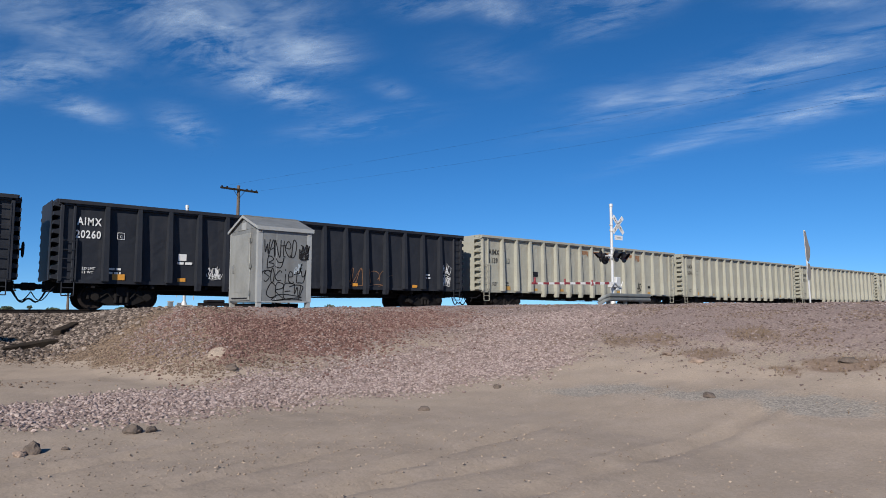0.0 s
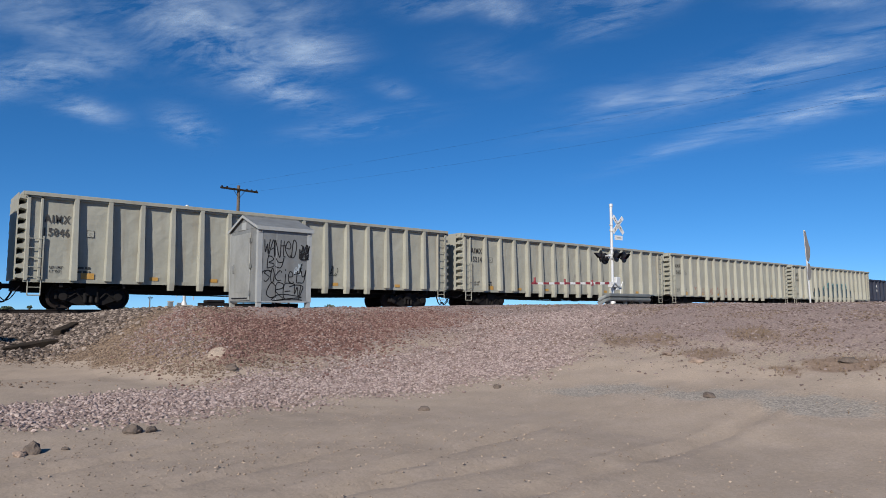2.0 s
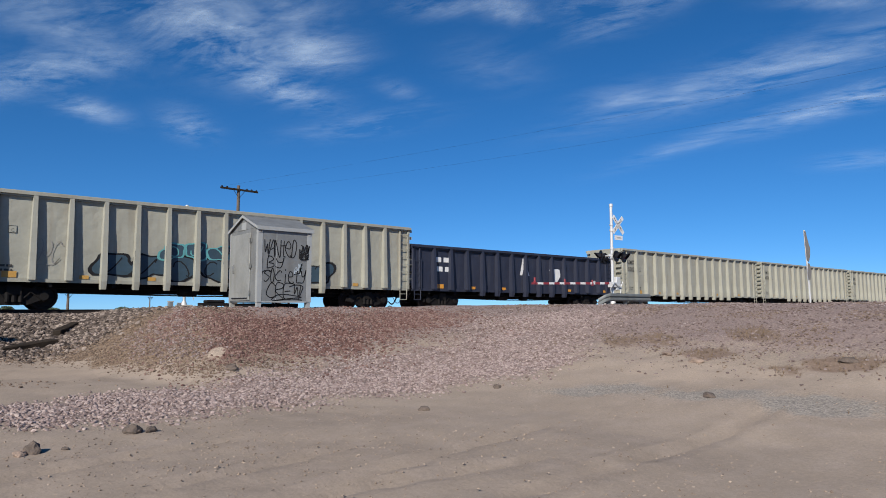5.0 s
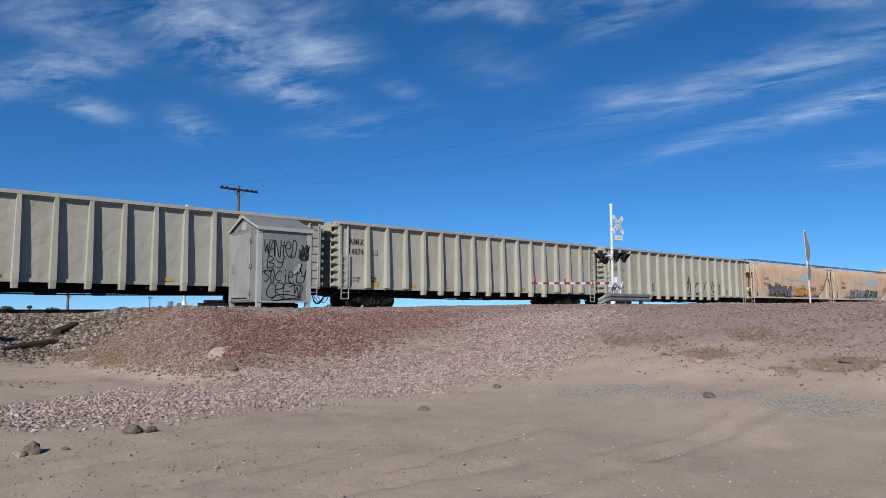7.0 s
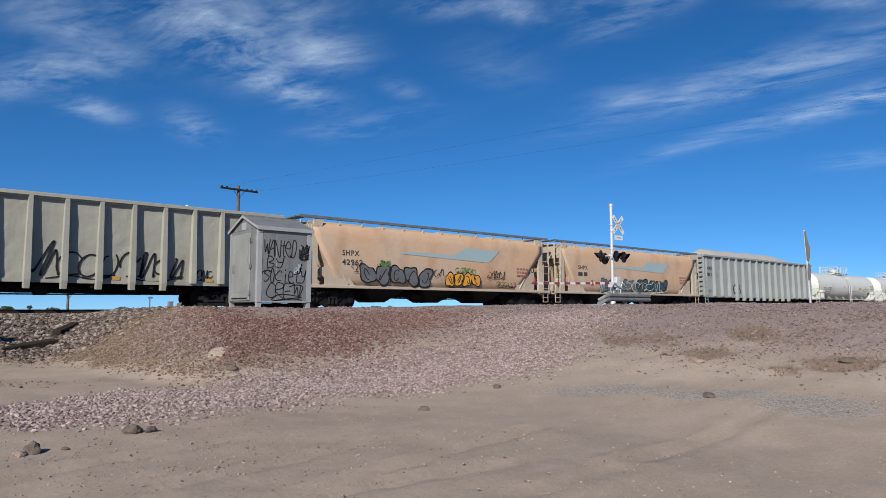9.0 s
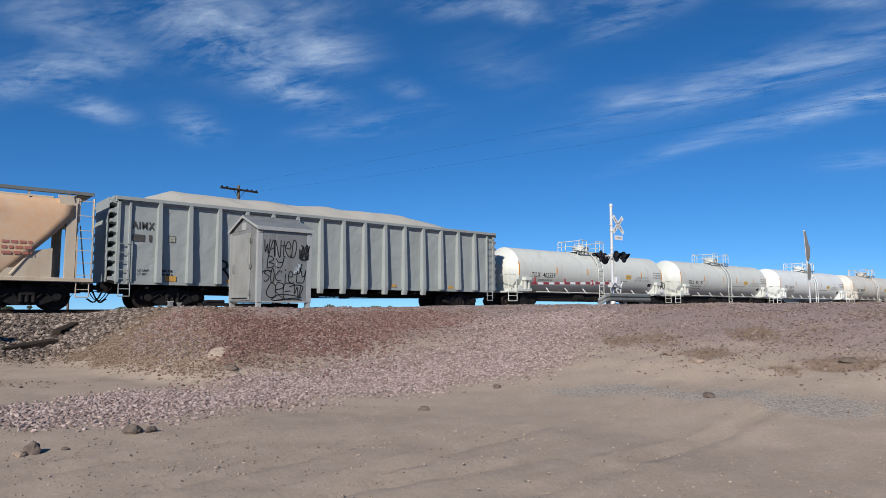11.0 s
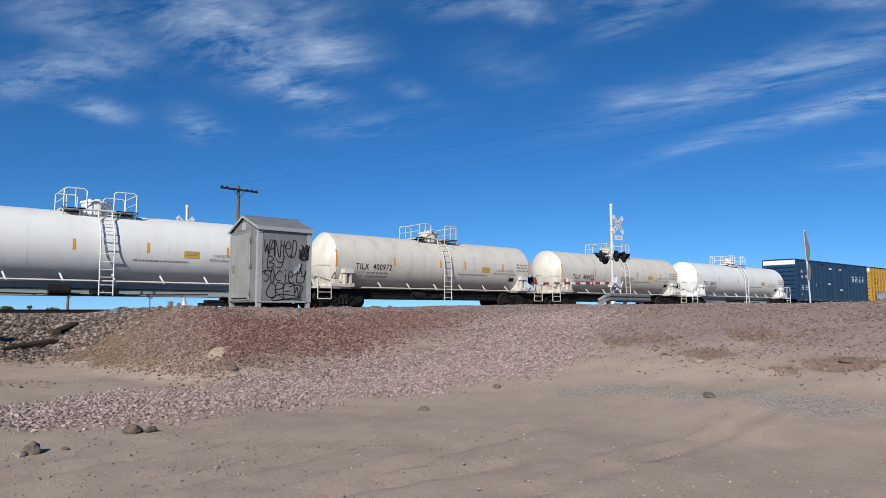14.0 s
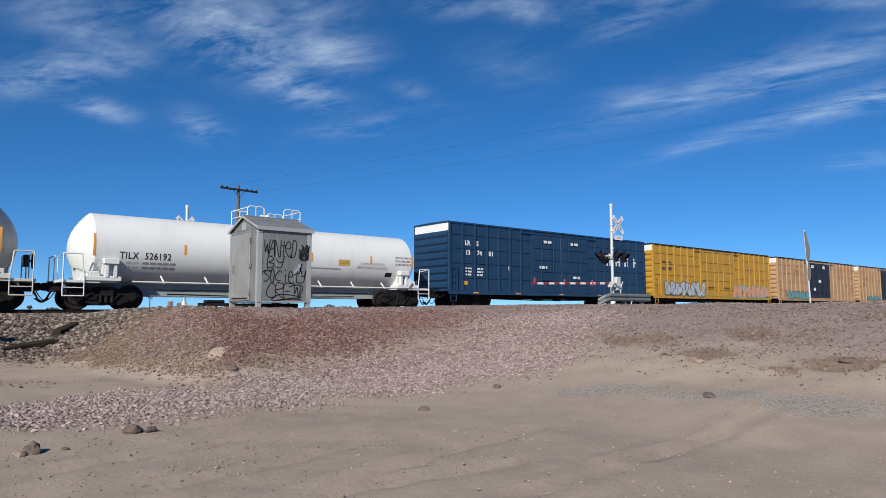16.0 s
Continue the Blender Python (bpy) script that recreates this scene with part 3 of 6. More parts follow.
def brake_wheel(car, x, y, z):
    bm = bmesh.new()
    n = 16
    ring = [(x, y + 0.27 * math.cos(k / n * 6.2832), z + 0.27 * math.sin(k / n * 6.2832)) for k in range(n + 1)]
    pipe(bm, ring, 0.025, 5)
    for k in range(0, n, 4):
        rod(bm, (x, y, z), ring[k], 0.018, 5)
    rod(bm, (x - 0.25, y, z), (x + 0.03, y, z), 0.04, 6)
    box(bm, x - 0.3, x - 0.12, y - 0.16, y + 0.16, z - 0.22, z + 0.2)
    part("brake_wheel", bm, DARK, car)


def underframe(car, L, material=None, tank=False):
    bm = bmesh.new()
    box(bm, 0.15, L - 0.15, -0.25, 0.25, 0.62, 1.02)
    if not tank:
        for k in range(9):
            x = 1.2 + (L - 2.4) * k / 8
            box(bm, x - 0.06, x + 0.06, -1.38, 1.38, 0.80, 1.0)
    part("centre_sill", bm, material or UNDER, car)
    bm = bmesh.new()
    c = L / 2
    rod(bm, (c - 1.6, -0.75, 0.72), (c - 0.9, -0.75, 0.72), 0.20, 12)
    box(bm, c + 0.3, c + 0.75, -0.95, -0.6, 0.52, 0.85, bevel=0.03)
    pipe(bm, [(3.6, -0.5, 0.62), (c - 1.0, -0.6, 0.55), (c + 1.0, -0.6, 0.56), (L - 3.6, -0.5, 0.62)], 0.03, 5)
    pipe(bm, [(3.0, -0.85, 0.78), (L - 3.0, -0.85, 0.78)], 0.022, 5)
    box(bm, c - 0.2, c + 0.1, -0.85, -0.5, 0.60, 0.82)
    part("brake_gear", bm, UNDER, car)


# ---- gondolas ----
def gondola(x0, L, H, body_mat, label, name="gondola_car", ribs=15, first=1.55, tabs=True, heap=False):
    car = thing(name, label, "freight car", "freight train", pose(x0, TRACK, RAIL))
    CARS.append((car, x0))
    z0, w = 1.06, 1.42
    bm = bmesh.new()
    t = 0.05
    for s in (-1, 1):
        # slightly bulged side sheets
        n, rows = 96, 16
        grid = []
        for j in range(rows + 1):
            z = z0 + (H - 0.06 - z0) * j / rows
            row = []
            for i in range(n + 1):
                x = L * i / n
                b = 0.016 * noise.noise((x * 1.1 + x0, z * 1.1, s)) + 0.012 * noise.noise((x * 3.1 + x0, z * 2.7, s)) + 0.006 * noise.noise((x * 6.0 + x0, z * 5.0, s))
                if i in (0, n) or j in (0, rows):
                    b = 0
                row.append(bm.verts.new((x, s * (w + b), z)))
            grid.append(row)
        for j in range(rows):
            for i in range(n):
                q = (grid[j][i], grid[j][i + 1], grid[j + 1][i + 1], grid[j + 1][i])
                bm.faces.new(q if s < 0 else q[::-1])
        bm.normal_update()
        bmesh.ops.solidify(bm, geom=bm.faces[:], thickness=t)
        part("side_sheet", bm, body_mat, car)
        bm = bmesh.new()
    bm.free()
    for x in (0.0, L - t):
        part("end_sheet", B(x, x + t, -w + t, w - t, z0, H - 0.02), body_mat, car)
    part("floor", B(0.05, L - 0.05, -w + 0.06, w - 0.06, z0, z0 + 0.05), body_mat, car)
    for s in (-1, 1):
        bm = bmesh.new()
        prism(bm, [(s * (w - 0.04), H), (s * (w + 0.165), H), (s * (w + 0.17), H - 0.02), (s * (w + 0.17), H - 0.13), (s * (w + 0.10), H - 0.13), (s * (w + 0.10), H - 0.20), (s * (w - 0.04), H - 0.20)], -0.06, L + 0.06, axis="x")
        part("top_chord", bm, body_mat, car)
        part("side_sill", B(0, L, *sorted((s * (w - 0.02), s * (w + 0.05))), z0 - 0.10, z0 + 0.03), body_mat, car)
    for x in (-0.12, L - 0.06):
        part("end_chord", B(x, x + 0.18, -w, w, H - 0.12, H + 0.02), body_mat, car)
    # tapered side ribs; those between the trucks hang below the sill
    shapes = []
    for tail in (z0 - 0.02, 0.74):
        bm = bmesh.new()
        a, b, d0, d1 = 0.085, 0.125, 0.18, 0.26
        top = H - 0.14
        pts = [(top, a, d0), (z0 + 0.2, b, d1), (z0 - 0.02, b, d1)] + ([(tail, b * 0.85, d1 * 0.8)] if tail < z0 - 0.1 else [])
        rings = [[bm.verts.new((-hw, 0.02, z)), bm.verts.new((-hw * 0.8, -d, z)), bm.verts.new((hw * 0.8, -d, z)), bm.verts.new((hw, 0.02, z))] for z, hw, d in pts]
        for p, q in zip(rings, rings[1:]):
            for k in range(4):
                bm.faces.new((p[k], p[(k + 1) % 4], q[(k + 1) % 4], q[k]))
        bm.faces.new(rings[0])
        bm.faces.new(rings[-1][::-1])
        bmesh.ops.recalc_face_normals(bm, faces=bm.faces[:])
        me = bpy.data.meshes.new("rib")
        bm.to_mesh(me)
        bm.free()
        me.materials.append(body_mat)
        shapes.append(me)
    pitch = (L - 2 * first) / (ribs - 1)
    for i in range(ribs):
        x = first + pitch * i
        hang = tabs and 3 <= i <= ribs - 4
        for s in (-1, 1):
            o = new("rib", shapes[1 if hang else 0])
            o.parent = car
            o.matrix_basis = pose(x, s * w, 0, 0, 0, 0 if s < 0 else 180)
    # corner posts and the outer thin posts
    for x in (0.0, 0.42, L - 0.62, L - 0.12):
        for s in (-1, 1):
            part("corner_post", B(x, x + 0.12 if x in (0.0, L - 0.12) else x + 0.09, *sorted((s * (w - 0.02), s * (w + 0.10))), z0 - 0.05, H - 0.14, bevel=0.012), body_mat, car)
    # ends with horizontal stiffeners
    for xe, way in ((0.0, -1), (L, 1)):
        for k in range(9):
            z = z0 + 0.12 + (H - z0 - 0.3) * k / 8
            bm = bmesh.new()
            prism(bm, [(xe, z - 0.10), (xe + way * 0.20, z - 0.06), (xe + way * 0.20, z + 0.06), (xe, z + 0.10)], -w, w)
            part("end_stiffener", bm, body_mat, car)
        part("end_plate", B(*sorted((xe + way * 0.20, xe + way * 0.225)), -w + 0.34, w - 0.34, z0, H), body_mat, car)
        coupler(car, xe + way * 0.1, way)
    ladder(car, 0.10, 0.56, z0 + 0.1, z0 + 1.45, -w - 0.10, 5, body_mat)
    ladder(car, L - 0.58, L - 0.12, z0 + 0.1, H - 0.4, -w - 0.10, 8, body_mat)
    stirrup(car, 0.14, 0.54, 0.50, z0, -w - 0.06, body_mat)
    stirrup(car, L - 0.56, L - 0.14, 0.50, z0, -w - 0.06, body_mat)
    brake_wheel(car, L + 0.38, -0.75, 2.15)
    underframe(car, L)
    add_bogies(car, (2.25, L - 2.25))
    for k, x in enumerate((first + pitch * 0.42, first + pitch * 2.45, first + pitch * 4.5, first + pitch * 9.5, first + pitch * 12.6)):
        half = 0.22 if k == 0 else 0.16
        patch(car, x - half, x + half, z0 + 0.05, z0 + (0.27 if k == 0 else 0.19), -w - 0.03, ORANGE if body_mat in (BLACK, NAVY) else OLDYELLOW, "reflector")
    if heap:
        bm = bmesh.new()
        nx, ny = 60, 10
        grid = [[bm.verts.new((0.5 + (L - 1) * i / nx, -1.3 + 2.6 * j / ny,
                 H - 0.3 + 0.62 * (1 - (abs(2 * j / ny - 1)) ** 1.6) * min(1, i / 6, (nx - i) / 16) * (1 + 0.25 * noise.noise((i * 0.23, j * 0.4, 2))) + 0.32 * min(1, i / 3, (nx - i) / 10)))
                 for j in range(ny + 1)] for i in range(nx + 1)]
        for i in range(nx):
            for j in range(ny):
                bm.faces.new((grid[i][j], grid[i + 1][j], grid[i + 1][j + 1], grid[i][j + 1]))
        part("load", bm, SNOW, car, "heaped pale load", smooth=True)
    return car


GY = -1.426     # just proud of a gondola's side sheet


def stencils(car, mark, number, ink, x=0.56, small=True):
    lettering(mark, 0.40, car, x, 3.12, GY - 0.02, ink, thick=0.010, spacing=1.2, width=0.82)
    if number:
        lettering(number, 0.40, car, x - (0.05 if len(number) > 4 else 0), 2.64, GY - 0.02, ink, thick=0.010, spacing=1.15, width=0.86 if len(number) > 4 else 0.68)
    else:
        bars(car, x + 0.02, 2.64, 0.70, 0.26, 1, GY - 0.02, ink)
    if small:
        lettering("LD LMT", 0.13, car, x + 0.22, 1.47, GY - 0.02, ink, thick=0.002, width=0.44)
        lettering("LT WT", 0.13, car, x + 0.22, 1.33, GY - 0.02, ink, thick=0.002, width=0.38)
        bars(car, x + 1.10, 1.48, 0.45, 0.08, 2, GY - 0.02, ink)
        patch(car, x + 1.38, x + 1.64, 2.66, 2.92, GY - 0.015, ink, "class_plate")
        patch(car, x + 1.40, x + 1.62, 2.68, 2.90, GY - 0.02, CREAM if ink is not WHITE else BLACK, "class_plate")
        lettering("C", 0.15, car, x + 1.46, 2.71, GY - 0.024, ink)


FADED = paint("worn_black_letters", (0.02, 0.02, 0.02), (0.10, 0.09, 0.08), 0.7, big=3, fine=12, amount=0.5, bump=0)
NAVY = paint("dark_navy_paint", (0.0165, 0.0203, 0.0375), (0.0263, 0.03, 0.0488), 0.55, big=0.8, fine=8, streak=(0.06, 0.06, 0.0675), streak_amount=0.35)
cream_label = "cream high-sided steel gondola car with worn paint"
g = gondola(-16.25, 19.25, 4.0, BLACK, "black high-sided steel gondola car with open top")
g = gondola(4.4, 19.25, 4.0, BLACK, "black high-sided steel gondola car with white stencils")
stencils(g, "AIMX", "20260", WHITE)
patch(g, 4.22, 4.55, 1.95, 2.22, GY - 0.02, WHITE, "notice_plate")
bars(g, 4.18, 1.80, 0.6, 0.10, 1, GY - 0.02, WHITE)
scribble(g, 5.4, 5.9, 1.3, 1.75, GY - 0.02, WHITE, 3, 6, 0.022)
scribble(g, 5.5, 6.0, 1.25, 1.5, GY - 0.024, WHITE, 13, 4, 0.02)
scribble(g, 6.6, 6.95, 1.4, 1.65, GY - 0.02, WHITE, 4, 2, 0.025)
scribble(g, 17.9, 18.5, 1.8, 2.35, GY - 0.02, WHITE, 5, 3, 0.04)
scribble(g, 17.9, 18.5, 1.25, 1.75, GY - 0.022, WHITE, 15, 3, 0.04)
scribble(g, 12.0, 14.5, 1.2, 2.0, GY - 0.015, RUST_STAIN, 6, 4, 0.03)
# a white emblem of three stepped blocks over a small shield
bm = bmesh.new()
prism(bm, [(9.29, 3.05), (9.43, 3.05), (9.55, 3.35), (9.67, 3.05), (9.81, 3.05), (9.63, 3.62), (9.47, 3.62)], GY - 0.022, GY - 0.02)
prism(bm, [(9.47, 2.70), (9.63, 2.70), (9.63, 3.0), (9.47, 3.0)], GY - 0.022, GY - 0.02)
prism(bm, [(9.02, 2.15), (9.19, 2.15), (9.23, 2.4), (9.55, 2.2), (9.85, 2.4), (9.91, 2.15), (10.09, 2.15), (9.93, 2.72), (9.55, 2.45), (9.17, 2.72)], GY - 0.022, GY - 0.02)
part("emblem", bm, WHITE, g, "white painted emblem")
scribble(g, 9.32, 9.82, 1.5, 1.95, GY - 0.02, WHITE, 9, 3, 0.03)
bars(g, 16.6, 1.75, 0.5, 0.09, 2, GY - 0.02, WHITE)

g = gondola(25.15, 19.3, 4.17, CREAM, "cream steel gondola car with rust along the top")
stencils(g, "AIMX", "1139", FADED)
for i, (a, wd, d) in enumerate(((8.7, 0.7, 0.35), (9.9, 0.9, 0.3), (11.2, 0.5, 0.55), (12.2, 0.8, 0.25), (13.3, 0.9, 0.4), (14.6, 0.5, 0.45))):
    rng = random.Random(i)
    bm = bmesh.new()
    ring = [bm.verts.new((a + wd * k / 10, GY - 0.004, 3.76)) for k in range(11)] + [bm.verts.new((a + wd * k / 10, GY - 0.004, 3.74 - d * rng.uniform(0.3, 1))) for k in range(10, -1, -1)]
    bm.faces.new(ring)
    part("rust_patch", bm, RUST_STAIN, g)
patch(g, 4.1, 4.6, 1.95, 2.25, GY - 0.02, DARK, "notice_plate")
scribble(g, 14.7, 15.2, 1.3, 1.9, GY - 0.02, INK, 11, 3, 0.06)
patch(g, 16.0, 16.3, 1.5, 1.65, GY - 0.02, INK, "notice_plate")
g = gondola(45.75, 19.2, 4.17, CREAM, cream_label)
stencils(g, "AIMX", "15046", FADED)
scribble(g, 11.9, 12.6, 1.6, 2.0, GY - 0.02, INK, 21, 4, 0.02)
g = gondola(66.2, 19.2, 4.17, CREAM, cream_label)
stencils(g, "AIMX", "15214", FADED)
scribble(g, 9.2, 9.7, 1.5, 2.2, GY - 0.02, FADED_INK, 22, 2, 0.03)
g = gondola(86.5, 19.2, 4.17, CREAM, cream_label)
stencils(g, "AIMX", "  065", FADED)
for k in range(6):
    scribble(g, 2.9 + 1.15 * k, 3.6 + 1.15 * k, 1.2, 1.7, GY - 0.02, SPRAY_RED, 30 + k, 3, 0.025)
g = gondola(106.9, 19.2, 4.17, CREAM, "cream steel gondola car with dark blue graffiti")
stencils(g, "AIMX", "15441", FADED)
scribble(g, 2.7, 3.6, 1.7, 2.6, GY - 0.02, FADED_INK, 41, 3, 0.03)
blob_letters(g, 4.7, 14.8, 1.12, 2.2, GY - 0.016, SPRAY_BLUE, INK, 42, 8, "dark blue and pale green bubble-letter graffiti")
blob_letters(g, 7.0, 12.8, 2.0, 2.7, GY - 0.028, SPRAY_BLUE, SPRAY_TEAL, 43, 6, "dark blue and pale green bubble-letter graffiti")
for i in range(3, 12):
    rx = 1.55 + 1.15 * i
    patch(g, rx - 0.10, rx + 0.10, 1.12 + 0.25 * (i % 2), 2.0 + 0.25 * ((i * 7) % 3), -1.642, SPRAY_BLUE if i % 3 else SPRAY_PALE, "graffiti")
g = gondola(126.3, 16.6, 3.35, NAVY, "dark low-sided steel gondola car with white painted marks", ribs=13, first=1.4)
bars(g, 1.6, 2.5, 0.9, 0.26, 2, GY - 0.02, WHITE)
prismz = bmesh.new()
prism(prismz, [(7.9, 2.0), (8.1, 2.0), (8.25, 2.5), (8.4, 2.0), (8.7, 2.0), (8.35, 3.0), (8.15, 3.0)], GY - 0.022, GY - 0.02)
part("emblem", prismz, WHITE, g, "white painted emblem")
blob_letters(g, 10.5, 11.5, 1.7, 2.5, GY - 0.01, WHITE, WHITE, 44, 1, "white sprayed blob")
scribble(g, 11.7, 11.95, 1.6, 2.4, GY - 0.02, WHITE, 45, 1, 0.05)
bars(g, 14.6, 1.8, 0.4, 0.06, 2, GY - 0.02, WHITE)
g = gondola(144.2, 19.2, 4.17, CREAM, cream_label)
stencils(g, "AIMX", "15002", FADED)
g = gondola(164.4, 19.2, 4.17, CREAM, cream_label)
stencils(g, "AIMX", "14074", FADED)
patch(g, 16.55, 16.8, 1.35, 1.5, GY - 0.02, INK, "notice_plate")
g = gondola(184.65, 19.2, 4.17, CREAM, "cream steel gondola car with black sprayed scrawls")
stencils(g, "AIMX", "14026", FADED)
scribble(g, 5.05, 5.75, 1.4, 1.95, GY - 0.02, INK, 51, 4, 0.03)
scribble(g, 9.9, 12.6, 1.2, 2.3, GY - 0.02, INK, 52, 4, 0.07)
scribble(g, 12.6, 15.1, 1.2, 2.2, GY - 0.02, INK, 57, 4, 0.07)
scribble(g, 15.3, 16.2, 1.2, 1.65, GY - 0.02, INK, 53, 4, 0.04)
g = gondola(239.5, 19.8, 4.32, GREY_CAR, "grey-green gondola car heaped with a pale load", heap=True)
stencils(g, "AIMX", "", FADED)
for k, ch in enumerate("ROB"):
    lettering(ch, 1.15, g, 3.85 + 0.72 * k, 1.28, GY - 0.02, INK, "sprayed outline letters", thick=-0.005)
# ---- covered hoppers ----
def hopper(x0, tone):
    L, H = 16.8, 4.12
    car = thing("hopper_car", "faded orange covered hopper car with graffiti", "freight car", "freight train", pose(x0, TRACK, RAIL))
    CARS.append((car, x0))
    # bulging sides: rounded cross-section; the lower ends slope in
    prof = [(0.55, 1.02), (1.36, 1.10), (1.50, 1.45), (1.57, 2.0), (1.58, 2.7), (1.57, 3.4), (1.52, 3.8), (1.36, 4.03), (0.7, 4.10), (0.0, 4.12)]
    prof = prof + [(-a, b) for a, b in prof[-2::-1]]

    def inset(z, run):
        return 0.75 + run * max(0.0, min(1.0, (3.3 - z) / 2.2)) if z < 3.3 else 0.75 - 0.15 * (z - 3.3)
    bm = bmesh.new()
    n = 40
    rings = []
    for i in range(n + 1):
        f = i / n
        rings.append([bm.verts.new((inset(z, 1.3) + (L - inset(z, 1.3) - inset(z, 2.1)) * f, y, z)) for y, z in prof])
    for p, q in zip(rings, rings[1:]):
        for k in range(len(prof) - 1):
            bm.faces.new((p[k], p[k + 1], q[k + 1], q[k]))
    bm.faces.new(rings[0])
    bm.faces.new(rings[-1][::-1])
    bmesh.ops.recalc_face_normals(bm, faces=bm.faces[:])
    hb = part("body", bm, ORANGE_HOPPER, car, smooth=True)
    for f in hb.data.polygons:
        if abs(f.normal.x) > 0.5:
            f.use_smooth = False
    # side plates that close the lower corners a little past the slope
    for s in (-1, 1):
        for a, way in ((0.0, 1), (L, -1)):
            bm = bmesh.new()
            prism(bm, [(a + way * 1.35, 1.12), (a + way * 3.0, 1.12), (a + way * 2.2, 2.0), (a + way * 1.35, 2.2)], *sorted((s * 1.50, s * 1.46)))
            part("side_plate", bm, HOPPER_TRIM, car)
    bm = bmesh.new()
    for s in (-1, 1):
        box(bm, 0.0, L, *sorted((s * 1.32, s * 1.56)), 1.0, 1.14, bevel=0.01)
    for x in (0.0, L - 0.2):
        box(bm, x, x + 0.2, -1.5, 1.5, 0.95, 1.13)
    part("side_sill", bm, HOPPER_TRIM, car)
    for xe, way in ((0.0, 1), (L, -1)):
        bm = bmesh.new()
        for s in (-1, 1):
            box(bm, *sorted((xe + way * 0.62, xe + way * 0.95)), *sorted((s * 1.36, s * 1.52)), 1.1, 3.9)
            pipe(bm, [(xe + way * 0.95, s * 1.5, 3.4), (xe + way * 1.9, s * 1.5, 2.2), (xe + way * 2.6, s * 1.5, 1.2)], 0.05, 6)
            prism(bm, [(xe + way * 0.6, 3.1), (xe + way * 0.75, 4.15), (xe + way * 1.25, 4.15), (xe + way * 1.0, 3.1)], *sorted((s * 1.40, s * 1.50)))
        box(bm, *sorted((xe + way * 0.5, xe + way * 0.78)), -1.45, 1.45, 3.2, 4.08)
        part("end_frame", bm, HOPPER_TRIM, car, "pale cream end frame")
        ladder(car, *sorted((xe + way * 0.08, xe + way * 0.58)), 1.25, 2.6, -1.55, 4, HOPPER_TRIM)
        ladder(car, *sorted((xe + way * 0.08, xe + way * 0.58)), 2.9, 4.0, -1.45, 3, HOPPER_TRIM)
        bm = bmesh.new()
        pipe(bm, [(xe + way * 0.06, -1.5, 1.1), (xe + way * 0.06, -1.5, 4.1)], 0.025, 5)
        pipe(bm, [(xe + way * 0.06, 1.5, 1.1), (xe + way * 0.06, 1.5, 4.1)], 0.025, 5)
        pipe(bm, [(xe + way * 0.06, -0.4, 1.1), (xe + way * 0.3, -0.4, 3.2)], 0.025, 5)
        part("end_rail", bm, HOPPER_TRIM, car)
        stirrup(car, *sorted((xe + way * 0.12, xe + way * 0.55)), 0.45, 1.0, -1.48, HOPPER_TRIM)
        coupler(car, xe - way * 0.15, -way)
        bm = bmesh.new()
        box(bm, *sorted((xe + way * 1.1, xe + way * 1.9)), -0.5, 0.5, 1.1, 1.6)
        rod(bm, (xe + way * 1.5, -1.3, 1.75), (xe + way * 1.5, -0.5, 1.75), 0.26, 12)
        part("air_tank", bm, HOPPER_TRIM, car)
    # roof walk on posts along both edges
    bm = bmesh.new()
    for s in (-1, 1):
        box(bm, 0.05, L - 0.05, *sorted((s * 0.95, s * 1.45)), 4.27, 4.32)
        box(bm, 0.05, L - 0.05, *sorted((s * 1.41, s * 1.46)), 4.22, 4.34)
    for x in (0.05, L - 0.55):
        box(bm, x, x + 0.5, -1.02, 1.02, 4.27, 4.32)
    part("running_board", bm, GUARD, car, "grey steel roof walkway")
    for i in range(13):
        x = 0.9 + (L - 1.8) * i / 12
        for s in (-1, 1):
            part("post", B(x - 0.03, x + 0.03, *sorted((s * 1.36, s * 1.42)), 3.98, 4.27), HOPPER_TRIM, car)
    bm = bmesh.new()
    for i in range(4):
        x = 2.6 + (L - 5.2) * i / 3
        box(bm, x - 1.4, x + 1.4, -0.4, 0.4, 4.1, 4.24, bevel=0.03)
    part("hatch", bm, HOPPER_TRIM, car)
    for i in range(3):
        x = 4.9 + (L - 9.8) * i / 2
        bm = bmesh.new()
        v = [(-1.25, -1.35, 1.05), (1.25, -1.35, 1.05), (1.25, 1.35, 1.05), (-1.25, 1.35, 1.05), (-0.4, -0.6, 0.36), (0.4, -0.6, 0.36), (0.4, 0.6, 0.36), (-0.4, 0.6, 0.36)]
        vs = [bm.verts.new((x + a, b, c)) for a, b, c in v]
        for q in ((0, 1, 5, 4), (1, 2, 6, 5), (2, 3, 7, 6), (3, 0, 4, 7), (4, 5, 6, 7), (3, 2, 1, 0)):
            bm.faces.new([vs[k] for k in q])
        part("discharge_chute", bm, UNDER, car)
    underframe(car, L, tank=True)
    add_bogies(car, (2.0, L - 2.0))
    return car


